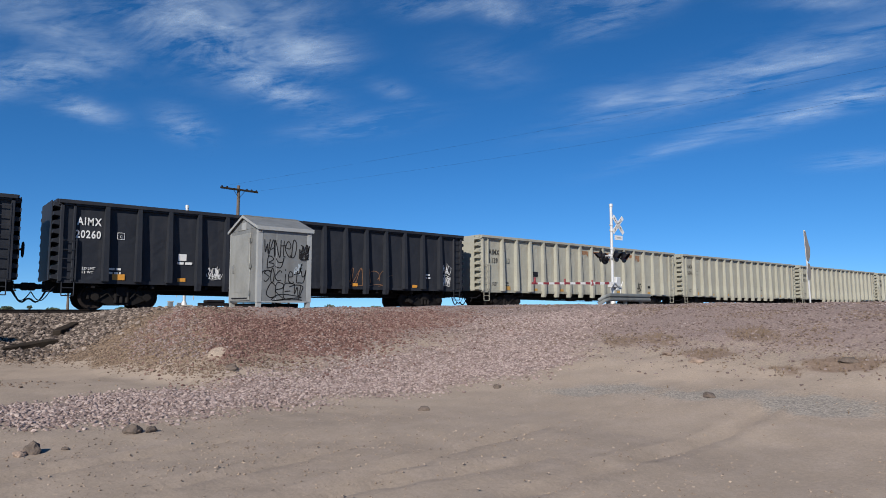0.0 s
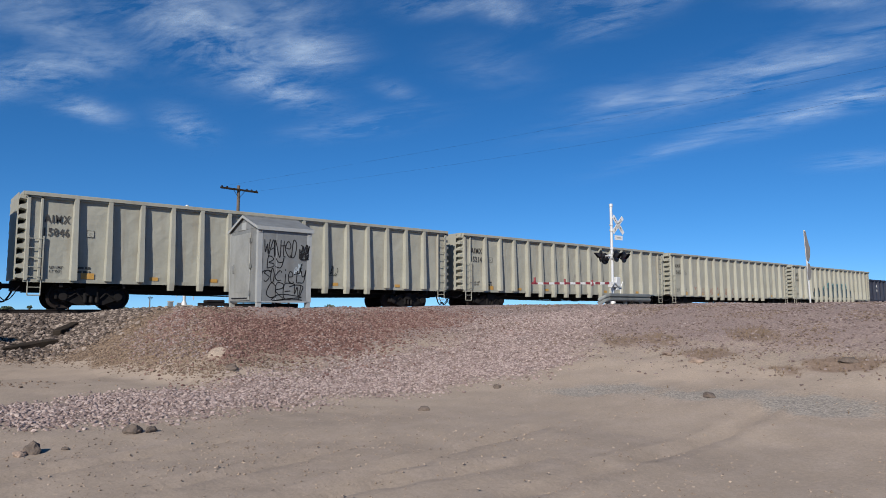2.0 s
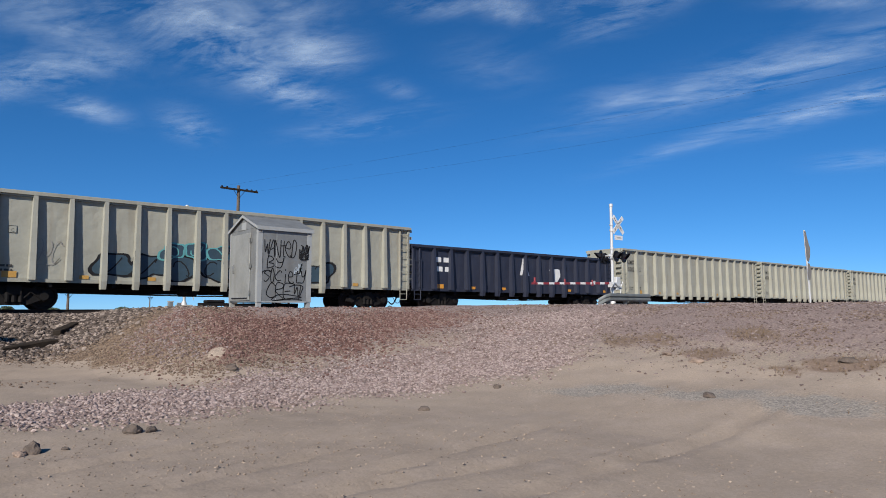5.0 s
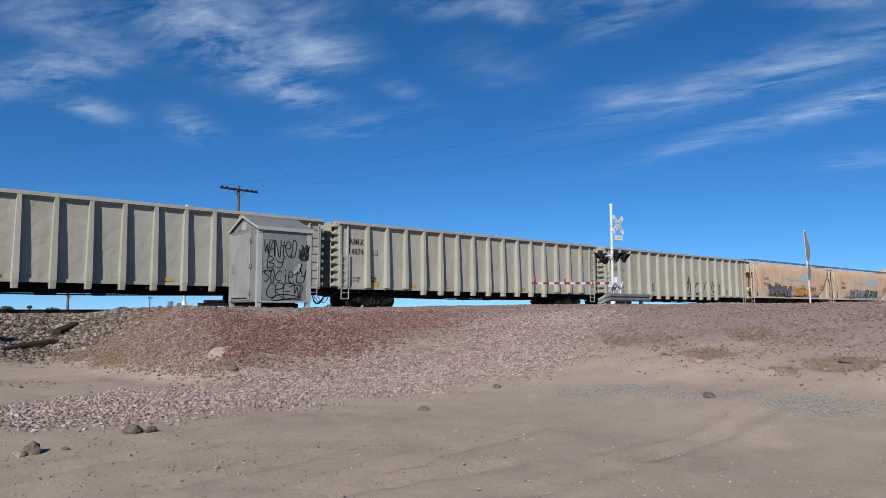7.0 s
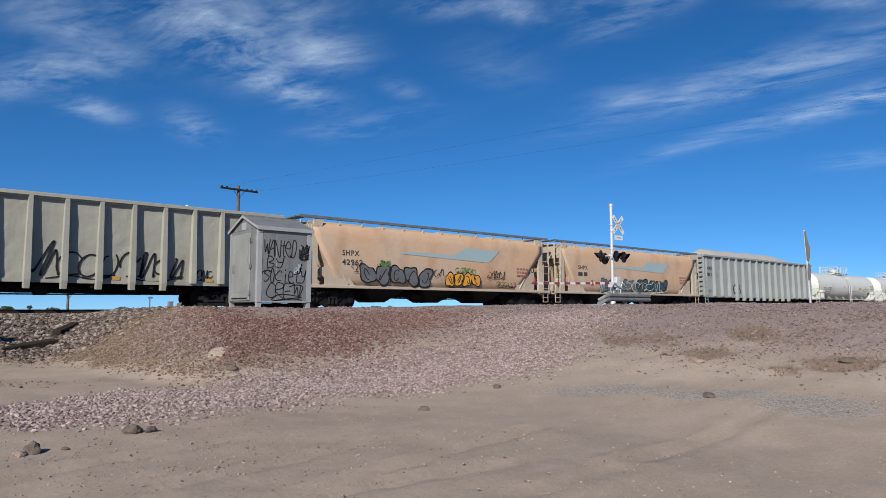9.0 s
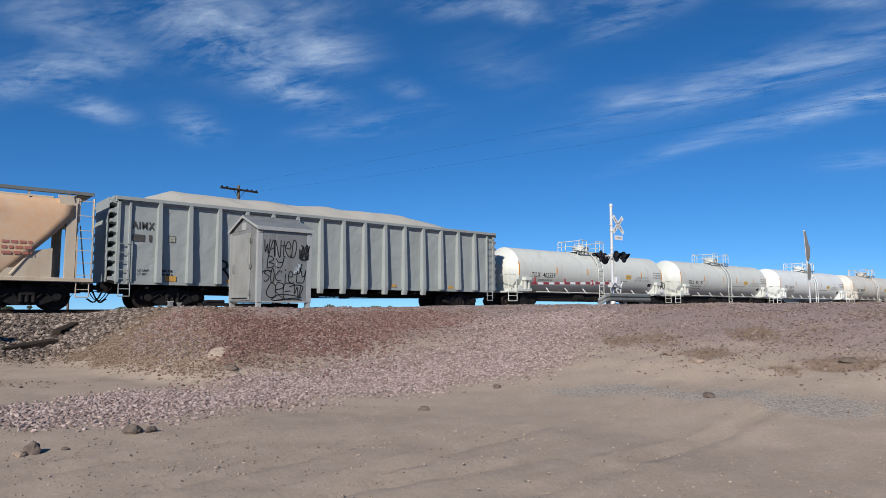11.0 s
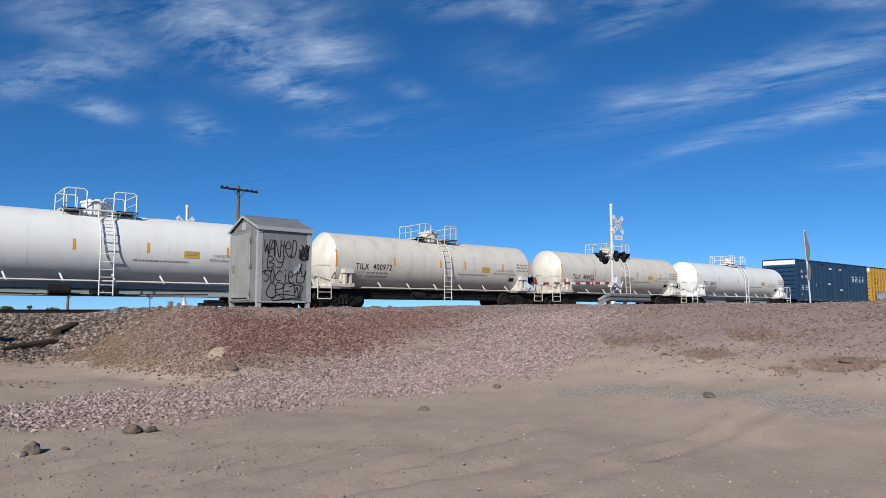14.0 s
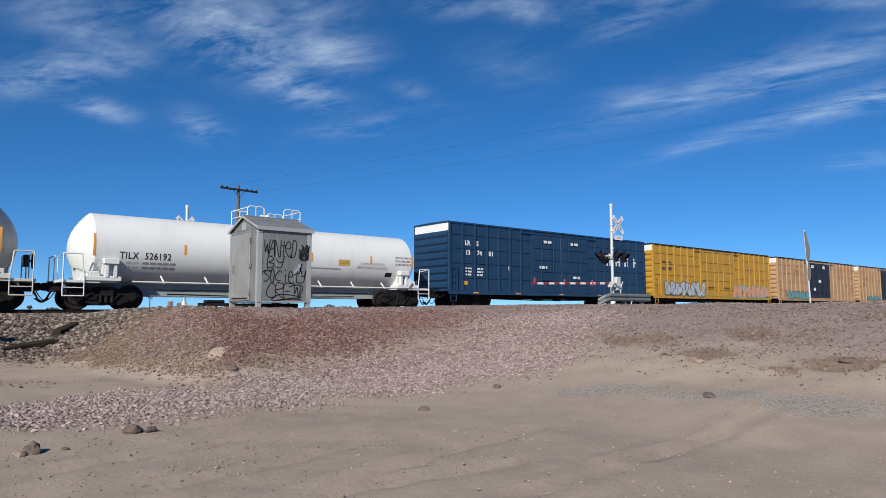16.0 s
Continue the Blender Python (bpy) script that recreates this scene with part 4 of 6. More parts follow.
HY = -1.592
for x0, num, seed in ((204.7, "42962", 61), (221.95, "", 71)):
    h = hopper(x0, seed)
    lettering("SHPX", 0.36, h, 2.2, 2.56, HY, FADED, thick=0.006, spacing=1.15, width=0.95)
    if num:
        lettering(num, 0.36, h, 2.2, 2.12, HY, FADED, thick=0.006, spacing=1.12, width=1.15)
    else:
        bars(h, 2.2, 2.14, 0.95, 0.24, 1, HY, FADED)
    bm = bmesh.new()
    prism(bm, [(5.6, 2.80), (9.0, 2.68), (11.7, 2.60), (12.5, 3.30), (9.9, 3.34), (9.2, 2.90), (5.6, 2.92)], HY - 0.004, HY)
    part("stripe", bm, STRIPE_TEAL, h, "faded teal painted flash")
    bars(h, 13.9, 2.3, 0.9, 0.10, 3, HY, SPRAY_RED)
    if seed == 61:
        blob_letters(h, 3.2, 7.6, 1.17, 2.15, HY - 0.004, SPRAY_GREY, INK, 62, 5, "grey bubble-letter graffiti")
        for k in range(7):
            scribble(h, 4.2 + 0.09 * k, 4.4 + 0.09 * k, 2.1, 2.4, HY - 0.012, SPRAY_GREEN, 80 + k, 1, 0.04)
            scribble(h, 9.2 + 0.2 * k, 9.5 + 0.2 * k, 1.95, 2.25, HY - 0.003, SPRAY_GREEN, 90 + k, 1, 0.04)
        scribble(h, 7.7, 8.5, 1.75, 2.15, HY - 0.012, INK, 63, 2, 0.04)
        blob_letters(h, 8.5, 11.0, 1.2, 1.95, HY - 0.008, SPRAY_GOLD, INK, 64, 4, "gold bubble-letter graffiti")
        scribble(h, 11.5, 13.0, 1.75, 2.15, HY - 0.012, INK, 65, 4, 0.035)
        scribble(h, 12.2, 13.8, 1.25, 1.55, HY - 0.012, INK, 66, 5, 0.035)
        scribble(h, 2.7, 3.3, 1.7, 2.2, HY - 0.012, INK, 67, 2, 0.03)
    else:
        blob_letters(h, 4.4, 8.2, 1.2, 2.1, HY - 0.004, SPRAY_GREY, SPRAY_BLUE, 72, 5, "dark grey bubble-letter graffiti")
        blob_letters(h, 8.4, 12.2, 1.2, 2.1, HY - 0.004, SPRAY_BLUE, INK, 73, 5, "dark blue bubble-letter graffiti")
        scribble(h, 4.4, 12.2, 1.2, 1.9, HY - 0.016, SPRAY_PALE, 74, 9, 0.04)


# ---- tank cars ----
TR, TZ = 1.40, 2.36


def tank(x0, L, number, label, dirty=0, white_end=True):
    """x0 and L: the shell's west tip and its length."""
    car = thing("tank_car", label, "tank car", "freight train", pose(x0, TRACK, RAIL))
    CARS.append((car, x0))
    mat = TANKWHITE if dirty == 0 else (TANKDIRTY if dirty == 1 else TANKRUST)
    head = 0.70
    bm = bmesh.new()
    n = 48

    def ring(bm, x, r):
        return [bm.verts.new((x, -r * math.cos(j / n * 6.2832), TZ + r * math.sin(j / n * 6.2832))) for j in range(n)]

    def skin(bm, rings):
        for p, q in zip(rings, rings[1:]):
            for j in range(n):
                bm.faces.new((p[j], p[(j + 1) % n], q[(j + 1) % n], q[j]))
    skin(bm, [ring(bm, head + (L - 2 * head) * k / 10, TR) for k in range(11)])
    bmesh.ops.recalc_face_normals(bm, faces=bm.faces[:])
    part("tank_shell", bm, mat, car, smooth=True)
    # dished heads meeting the shell at a welded edge
    for xe, way in ((0.0, 1), (L, -1)):
        bm = bmesh.new()
        rings = [ring(bm, xe + way * head * (r ** 2.1), TR * r) for r in (1.0, 0.93, 0.84, 0.72, 0.58, 0.43, 0.28, 0.12)]
        skin(bm, rings)
        bm.faces.new(rings[-1])
        bmesh.ops.recalc_face_normals(bm, faces=bm.faces[:])
        part("tank_head", bm, mat, car, smooth=True)
    # weld seams
    for k in (1, 2, 3, 4, 5):
        x = head + (L - 2 * head) * k / 6
        bm = bmesh.new()
        for r, d in ((TR + 0.004, 0.014),):
            a = [bm.verts.new((x - d, -r * math.cos(j / n * 6.2832), TZ + r * math.sin(j / n * 6.2832))) for j in range(n)]
            b = [bm.verts.new((x + d, -r * math.cos(j / n * 6.2832), TZ + r * math.sin(j / n * 6.2832))) for j in range(n)]
            for j in range(n):
                bm.faces.new((a[j], a[(j + 1) % n], b[(j + 1) % n], b[j]))
        bmesh.ops.recalc_face_normals(bm, faces=bm.faces[:])
        part("seam", bm, mat, car, smooth=True)
    bm = bmesh.new()
    for s in (-1, 1):
        box(bm, 0.2, L - 0.2, *sorted((s * 0.34, s * 0.42)), 0.54, 1.06)
        box(bm, 0.2, L - 0.2, *sorted((s * 0.34, s * 0.60)), 0.52, 0.56)
    box(bm, 0.2, L - 0.2, -0.34, 0.34, 0.95, 1.06)
    part("frame", bm, GREY_CAR if dirty == 0 else UNDER, car, "grey steel underframe")
    # end platforms, bolsters and saddles
    for xe, way in ((0.0, 1), (L, -1)):
        bm = bmesh.new()
        box(bm, *sorted((xe - way * 0.45, xe + way * 0.9)), -1.45, 1.45, 0.98, 1.08, bevel=0.01)
        prism(bm, [(xe + way * 0.93, 1.0), (xe + way * 1.57, 1.0), (xe + way * 1.50, 1.7), (xe + way * 1.0, 1.7)], -1.30, 1.30)
        box(bm, *sorted((xe + way * 0.35, xe + way * 1.62)), -1.50, 1.50, 1.06, 1.24, bevel=0.02)
        box(bm, *sorted((xe + way * 0.50, xe + way * 0.86)), -1.46, -1.12, 1.22, 1.42, bevel=0.02)
        box(bm, *sorted((xe + way * 0.98, xe + way * 1.52)), -1.58, -1.28, 1.70, 1.92, bevel=0.02)
        box(bm, *sorted((xe + way * 1.05, xe + way * 1.15)), -1.52, -1.36, 1.2, 1.75)
        box(bm, *sorted((xe + way * 1.35, xe + way * 1.45)), -1.52, -1.36, 1.2, 1.75)
        prism(bm, [(xe + way * 0.35, 1.05), (xe + way * 0.55, 1.05), (xe + way * 0.30, 1.9), (xe + way * 0.22, 1.9)], -0.5, 0.5)
        part("saddle", bm, mat, car)
        bm = bmesh.new()
        e = xe - way * 0.35
        pipe(bm, [(e, -1.5, 0.5), (e, -1.5, 2.05), (xe + way * 0.25, -1.5, 2.05), (xe + way * 0.35, -1.5, 1.1)], 0.026, 6)
        part("end_rail", bm, mat, car)
        bm = bmesh.new()
        pipe(bm, [(e, -1.5, 0.5), (xe + way * 0.35, -1.5, 0.5), (xe + way * 0.35, -1.5, 1.1)], 0.022, 6)
        pipe(bm, [(e, -1.5, 0.8), (xe + way * 0.35, -1.5, 0.8)], 0.02, 6)
        part("step", bm, mat, car)
        bm = bmesh.new()
        pipe(bm, [(e, 1.5, 1.05), (e, 1.5, 2.05), (e, 0.3, 2.05), (e, 0.3, 1.05)], 0.026, 6)
        part("end_rail", bm, mat, car)
        bm = bmesh.new()
        pipe(bm, [(e, -1.5, 2.05), (e, -0.4, 1.95), (e, -0.4, 1.05)], 0.022, 6)
        part("end_rail", bm, mat, car)
        coupler(car, xe - way * 0.45, -way)
        patch(car, *sorted((xe + way * 0.62, xe + way * 0.71)), TZ - 0.35, TZ + 0.5, 0, ORANGE, "reflector", bend=(TR, TZ))
    brake_wheel(car, L + 0.42, -0.7, 1.75)
    # running rail with leaning struts
    bm = bmesh.new()
    pipe(bm, [(2.0, -1.5, 1.06), (L - 2.0, -1.5, 1.06)], 0.03, 6)
    pipe(bm, [(2.0, 1.5, 1.06), (L - 2.0, 1.5, 1.06)], 0.03, 6)
    part("side_rail", bm, mat, car)
    k = 0
    x = 3.2
    while x < L - 2.4:
        bm = bmesh.new()
        pipe(bm, [(x, -1.5, 1.0), (x - 0.10, -1.27, 1.32)], 0.035, 6)
        part("strut", bm, mat, car)
        x += 1.75
    # manway, platform and railing
    c = L / 2
    bm = bmesh.new()
    rod(bm, (c, 0, TZ + TR - 0.1), (c, 0, TZ + TR + 0.36), 0.52, 24)
    rod(bm, (c, 0, TZ + TR + 0.36), (c, 0, TZ + TR + 0.44), 0.57, 24)
    rod(bm, (c + 0.1, 0.1, TZ + TR + 0.44), (c + 0.1, 0.1, TZ + TR + 0.58), 0.14, 10)
    rod(bm, (c - 0.25, -0.1, TZ + TR + 0.44), (c - 0.25, -0.1, TZ + TR + 0.54), 0.10, 10)
    part("manway", bm, mat, car)
    top = TZ + TR + 0.05
    bm = bmesh.new()
    for a in (-1.32, 0.52):
        box(bm, c + a, c + a + 0.8, -0.95, 0.95, top - 0.04, top)
    for s in (-1, 1):
        box(bm, c - 1.32, c + 1.32, *sorted((s * 0.65, s * 0.95)), top - 0.045, top)
        for a in (-1.27, -0.7, 0.7, 1.27):
            rod(bm, (c + a, s * 0.7, TZ + TR * 0.80), (c + a, s * 0.85, top), 0.03, 5)
    part("platform", bm, mat, car)
    for s in (-1, 1):
        for a, b in ((-1.27, -0.5), (0.45, 1.27)):
            bm = bmesh.new()
            pipe(bm, [(c + a, s * 0.9, top), (c + a, s * 0.9, top + 0.66), (c + a + 0.1, s * 0.9, top + 0.74), (c + b - 0.1, s * 0.9, top + 0.74), (c + b, s * 0.9, top + 0.66), (c + b, s * 0.9, top)], 0.028, 6)
            pipe(bm, [(c + (a + b) / 2, s * 0.9, top), (c + (a + b) / 2, s * 0.9, top + 0.72)], 0.022, 6)
            part("railing", bm, mat, car)
    for a in (-1.27, 1.27):
        bm = bmesh.new()
        pipe(bm, [(c + a, -0.9, top + 0.68), (c + a, 0.9, top + 0.68)], 0.028, 6)
        pipe(bm, [(c + a, -0.9, top + 0.35), (c + a, 0.9, top + 0.35)], 0.02, 6)
        part("railing", bm, mat, car)
    # ladder down the near side, following the shell
    for dx in (-0.24, 0.24):
        bm = bmesh.new()
        pts = [(c + 0.15 + dx, -0.9, top)]
        for a in (50, 35, 20, 5):
            pts.append((c + 0.15 + dx, -(TR + 0.14) * math.cos(radians(a)), TZ + (TR + 0.14) * math.sin(radians(a))))
        pts += [(c + 0.15 + dx, -TR - 0.16, 1.3), (c + 0.15 + dx, -TR - 0.16, 0.52)]
        pipe(bm, pts, 0.028, 6)
        part("ladder_rail", bm, mat, car)
    for k in range(11):
        z = 0.62 + 0.29 * k
        y = -TR - 0.16 if z < TZ else -math.sqrt(max(0.2, (TR + 0.14) ** 2 - (z - TZ) ** 2))
        bm = bmesh.new()
        pipe(bm, [(c - 0.09, y, z), (c + 0.39, y, z)], 0.018, 5)
        part("ladder_rung", bm, mat, car)
    underframe(car, L, tank=True)
    add_bogies(car, (1.2, L - 1.2))
    bend = (TR, TZ)
    big = number[0] == "4"
    lettering("TILX  " + number, 0.41 if big else 0.37, car, 1.75 if big else 1.55, 1.95, 0, INK, bend=bend, thick=0.004, spacing=1.12, width=2.1 if big else 1.9)
    for k, words in enumerate(("LD LMT", "LT WT")):
        lettering(words, 0.13, car, 1.8, 1.76 - 0.17 * k, 0, FADED_INK, bend=bend, width=0.46)
        bars(car, 2.4, 1.76 - 0.17 * k, 1.25, 0.08, 1, 0, FADED_INK, bend=bend)
    for x in (3.95, 6.95, L * 0.60, L * 0.80):
        patch(car, x, x + 0.10, 2.20, 2.60, 0, ORANGE, "reflector", bend=bend)
    patch(car, L * 0.69, L * 0.69 + 0.62, 2.08, 2.36, 0, YELLOW_PLATE, "placard", bend=bend)
    bars(car, L * 0.69 + 0.06, 2.29, 0.5, 0.03, 3, 0, FADED_INK, bend=(TR + 0.006, TZ))
    lettering("CARBON DIOXIDE", 0.17, car, L * 0.765, 2.15, 0, FADED_INK, bend=bend)
    lettering("REFRIGERATED LIQUID", 0.17, car, L * 0.755, 1.97, 0, FADED_INK, bend=bend)
    bars(car, L * 0.57, 1.88, 2.1, 0.06, 1, 0, FADED_INK, bend=bend)
    bars(car, L - 1.72, 2.55, 1.0, 0.09, 3, 0, FADED_INK, bend=bend)
    patch(car, L - 2.25, L - 1.85, 1.62, 1.82, 0, INK, "notice_plate", bend=bend)
    bm = bmesh.new()
    d = L - 0.98
    prism(bm, [(d, 1.14), (d + 0.22, 1.36), (d, 1.58), (d - 0.22, 1.36)], -1.595, -1.58)
    part("placard", bm, WHITE, car, "white diamond hazard placard")
    return car


TANKDIRTY = paint("soiled_white_tank_paint", (0.515, 0.53, 0.495), (0.43, 0.44, 0.40), 0.5, big=0.4, fine=3, amount=0.5, bump=0.04, streak=(0.30, 0.255, 0.19), streak_amount=0.35, streak_scale=(1.4, 1.4, 0.2))
TANKRUST = paint("rust_stained_white_tank_paint", (0.53, 0.515, 0.465), (0.43, 0.40, 0.34), 0.5, big=0.45, fine=4, amount=0.5, bump=0.05, streak=(0.30, 0.20, 0.125), streak_amount=0.45, streak_scale=(1.0, 1.0, 0.18))
clean = "clean white tank car with black lettering and top platform"
worn = "soiled white tank car with black lettering and top platform"
stained = "rust-stained white tank car with black lettering and top platform"
tank(260.75, 16.1, "402359", worn, 1)
tank(278.14, 15.05, "401187", worn, 1)
tank(294.7, 15.9, "526191", clean, 0)
k = tank(312.05, 14.45, "400972", stained, 2)
k = tank(328.15, 14.35, "400422", stained, 2)
scribble(k, 6.0, 8.2, 1.95, 2.2, -1.415, INK, 77, 7, 0.03)
tank(344.12, 16.1, "526192", clean, 0)


# ---- box cars ----
def boxcar(x0, L, mat, label, door=None):
    H, w, z0 = 4.80, 1.50, 0.98
    car = thing("box_car", label, "box car", "freight train", pose(x0, TRACK, RAIL))
    CARS.append((car, x0))
    bm = bmesh.new()
    box(bm, 0, L, -w, w, z0, H - 0.1, bevel=0.02)
    part("body", bm, mat, car)
    bm = bmesh.new()
    prism(bm, [(-w - 0.06, H - 0.12), (w + 0.06, H - 0.12), (w + 0.02, H - 0.03), (0.0, H - 0.005), (-w - 0.02, H - 0.03)], -0.04, L + 0.04, axis="x")
    part("roof", bm, mat if mat is BLUE_CAR else RUSTY, car)
    d0, d1 = L * 0.36, L * 0.64
    for s in (-1, 1):
        y0, y1 = sorted((s * w, s * (w + 0.08)))
        xs = [0.04 + (d0 - 0.1) * i / 7 for i in range(8)] + [d1 + 0.06 + (L - d1 - 0.16) * i / 7 for i in range(8)]
        for x in xs:
            part("side_post", B(x - 0.045, x + 0.06, y0, y1, z0 - 0.02, H - 0.12), mat, car)
        for z in (1.75, 2.55, 3.35, 4.1):
            for a, b in ((0.05, d0), (d1, L - 0.05)):
                part("side_belt", B(a, b, *sorted((s * w, s * (w + 0.035))), z - 0.03, z + 0.03), mat, car)
        bm = bmesh.new()
        box(bm, 0, L, *sorted((s * w, s * (w + 0.09))), z0 - 0.16, z0 + 0.04)
        part("side_sill", bm, mat, car)
        for a, b in ((d0, (d0 + d1) / 2 - 0.02), ((d0 + d1) / 2 + 0.02, d1)):
            bm = bmesh.new()
            box(bm, a, b, *sorted((s * w, s * (w + 0.07))), z0 + 0.08, H - 0.28, bevel=0.015)
            for z in (1.6, 2.3, 3.0, 3.7):
                box(bm, a + 0.1, b - 0.1, *sorted((s * (w + 0.06), s * (w + 0.11))), z - 0.035, z + 0.035)
            for f in (0.28, 0.72):
                x = a + (b - a) * f
                rod(bm, (x, s * (w + 0.13), z0 + 0.15), (x, s * (w + 0.13), H - 0.35), 0.028, 6)
            door_ob = part("door", bm, door or mat, car, "dark blue double door" if door else "")
            part("handle", B(a + (b - a) * 0.28, a + (b - a) * 0.72, *sorted((s * (w + 0.12), s * (w + 0.16))), 1.75, 1.81), door or mat, door_ob)
    bm = bmesh.new()
    for z in (z0 + 0.1, H - 0.26):
        for s in (-1, 1):
            box(bm, d0 - 1.0, d1 + 1.0, *sorted((s * (w + 0.02), s * (w + 0.10))), z - 0.05, z + 0.03)
    part("door_track", bm, mat, car)
    for xe, way in ((0.0, -1), (L, 1)):
        for k in range(4):
            a, b = z0 + 0.1 + 0.8 * k, z0 + 0.1 + 0.8 * (k + 1)
            for j in range(2):
                za = a + 0.4 * j
                bm = bmesh.new()
                prism(bm, [(xe, za + 0.02), (xe + way * 0.07, za + 0.12), (xe + way * 0.07, za + 0.26), (xe, za + 0.38)], -w + 0.06, w - 0.06)
                part("end_panel", bm, mat, car)
        part("end_panel", B(*sorted((xe, xe + way * 0.012)), -w + 0.01, w - 0.01, H - 0.55, H - 0.12), WHITE, car, "white-painted top of the end")
        coupler(car, xe + way * 0.25, way)
        ladder(car, *sorted((xe - way * 0.1, xe - way * 0.55)), z0 + 0.15, z0 + 1.3, -w - 0.09, 4, mat)
        stirrup(car, *sorted((xe - way * 0.12, xe - way * 0.5)), 0.45, z0, -w - 0.05, mat)
    brake_wheel(car, L + 0.3, -0.7, 2.2)
    underframe(car, L)
    add_bogies(car, (2.3, L - 2.3))
    for x in (1.9, 5.2, 9.0, 12.8, 16.2):
        patch(car, x - 0.2, x + 0.2, z0 - 0.1, z0 - 0.03, -w - 0.094, ORANGE, "reflector")
    return car


BY = -1.512
b = boxcar(361.9, 18.0, BLUE_CAR, "navy blue box car with white stencils and double doors")
for tx, tz, s in ((1.15, 3.52, "LR"), (2.0, 3.52, "S"), (1.2, 3.0, "13"), (2.05, 3.0, "74"), (2.95, 3.0, "01")):
    lettering(s, 0.36, b, tx, tz, BY - 0.004, WHITE, thick=0.014)
for x in (1.2, 2.05):
    bars(b, x, 2.2, 0.45, 0.09, 3, BY - 0.004, WHITE)
bars(b, 4.5, 2.25, 0.2, 0.25, 1, BY - 0.004, WHITE)
for x, z in ((7.4, 4.0), (9.9, 4.0), (7.0, 2.45), (10.1, 1.9)):
    bars(b, x, z, 0.7, 0.16, 1, BY - 0.12, WHITE)
for i, x in enumerate((13.6, 14.6, 15.6, 16.6)):
    patch(b, x + 0.06, x + 0.22, 2.9, 3.5, BY - 0.004, WHITE, "emblem")
    patch(b, x + 0.40, x + 0.56, 2.9, 3.5, BY - 0.004, WHITE, "emblem")
    patch(b, x + 0.22, x + 0.40, 3.35 - 0.2 * (i % 2), 3.47 - 0.2 * (i % 2), BY - 0.004, WHITE, "emblem")
patch(b, 1.0, 1.35, 1.35, 1.55, BY - 0.004, ORANGE, "placard")
b = boxcar(380.95, 18.0, YELLOW_CAR, "yellow box car with pale blue and coral graffiti")
bars(b, 1.2, 3.3, 1.2, 0.22, 2, BY - 0.004, FADED)
patch(b, 14.2, 14.6, 3.0, 3.5, BY - 0.004, RUST_STAIN, "emblem")
blob_letters(b, 1.3, 6.9, 0.95, 2.1, BY - 0.10, SPRAY_PALEBLUE, SPRAY_GREY, 101, 8, "pale blue bubble-letter graffiti")
blob_letters(b, 11.2, 17.5, 0.95, 2.0, BY - 0.10, SPRAY_CORAL, SPRAY_TEAL, 102, 8, "coral and teal bubble-letter graffiti")
b = boxcar(400.5, 18.0, TAN_CAR, "faded tan box car with dark blue doors", DARKDOOR)
bars(b, 3.6, 3.2, 0.7, 0.5, 1, BY - 0.004, SPRAY_RED)
blob_letters(b, 1.6, 6.3, 0.95, 1.7, BY - 0.10, SPRAY_TEAL, SPRAY_GREY, 103, 6, "dull teal graffiti")
for x, z in ((7.0, 4.0), (9.6, 4.0), (8.6, 2.6), (7.4, 1.8)):
    bars(b, x, z, 0.6, 0.3, 1, BY - 0.12, WHITE)
b = boxcar(420.0, 18.0, TAN_CAR, "faded tan box car with dark blue doors", DARKDOOR)
bars(b, 1.3, 3.2, 1.0, 0.3, 2, BY - 0.004, SPRAY_RED)
blob_letters(b, 2.0, 6.0, 1.0, 1.5, BY - 0.10, SPRAY_TEAL, SPRAY_GREY, 104, 6, "dull teal graffiti")
# ---- track ----
def build_track():
    prof = [(-0.07, 0.0), (0.07, 0.0), (0.07, 0.02), (0.012, 0.035), (0.012, 0.125), (0.036, 0.135), (0.036, 0.17), (-0.036, 0.17), (-0.036, 0.135), (-0.012, 0.125), (-0.012, 0.035), (-0.07, 0.02)]
    for s in (-1, 1):
        bm = bmesh.new()
        prism(bm, [(TRACK + s * 0.7525 + a, RAIL - 0.17 + b) for a, b in prof], -60, 260, axis="x")
        r = link_mesh("rail", bm, RUSTY)
        tagged(r, "dark rusty steel rail on the railway bank", "rail", "rails", "structure")
    bm = bmesh.new()
    x = -40.0
    while x < 110:
        box(bm, x - 0.11, x + 0.11, TRACK - 1.3, TRACK + 1.3, RAIL - 0.36, RAIL - 0.175)
        x += 0.53
    tagged(link_mesh("railway_ties", bm, WOOD), "dark weathered wooden ties bedded in ballast", "ties", kind="stuff")


build_track()

PINK_STONE = stone_material("pink_gravel_stone", (0.153, 0.111, 0.101), (0.275, 0.212, 0.196), (0.377, 0.307, 0.281))
RED_STONE = stone_material("red_gravel_stone", (0.091, 0.047, 0.040), (0.164, 0.094, 0.080), (0.255, 0.179, 0.150))
BALLAST_STONE = stone_material("ballast_stone", (0.041, 0.032, 0.0271), (0.111, 0.0861, 0.0722), (0.312, 0.254, 0.213))
BANK_STONE = stone_material("mauve_bank_stone", (0.105, 0.075, 0.068), (0.190, 0.146, 0.135), (0.285, 0.235, 0.220))
SLOPE_STONE = stone_material("ochre_slope_stone", (0.085, 0.060, 0.046), (0.160, 0.115, 0.085), (0.235, 0.180, 0.138))
TAN_STONE = stone_material("tan_pebble", (0.173, 0.132, 0.103), (0.264, 0.207, 0.160), (0.346, 0.277, 0.221))
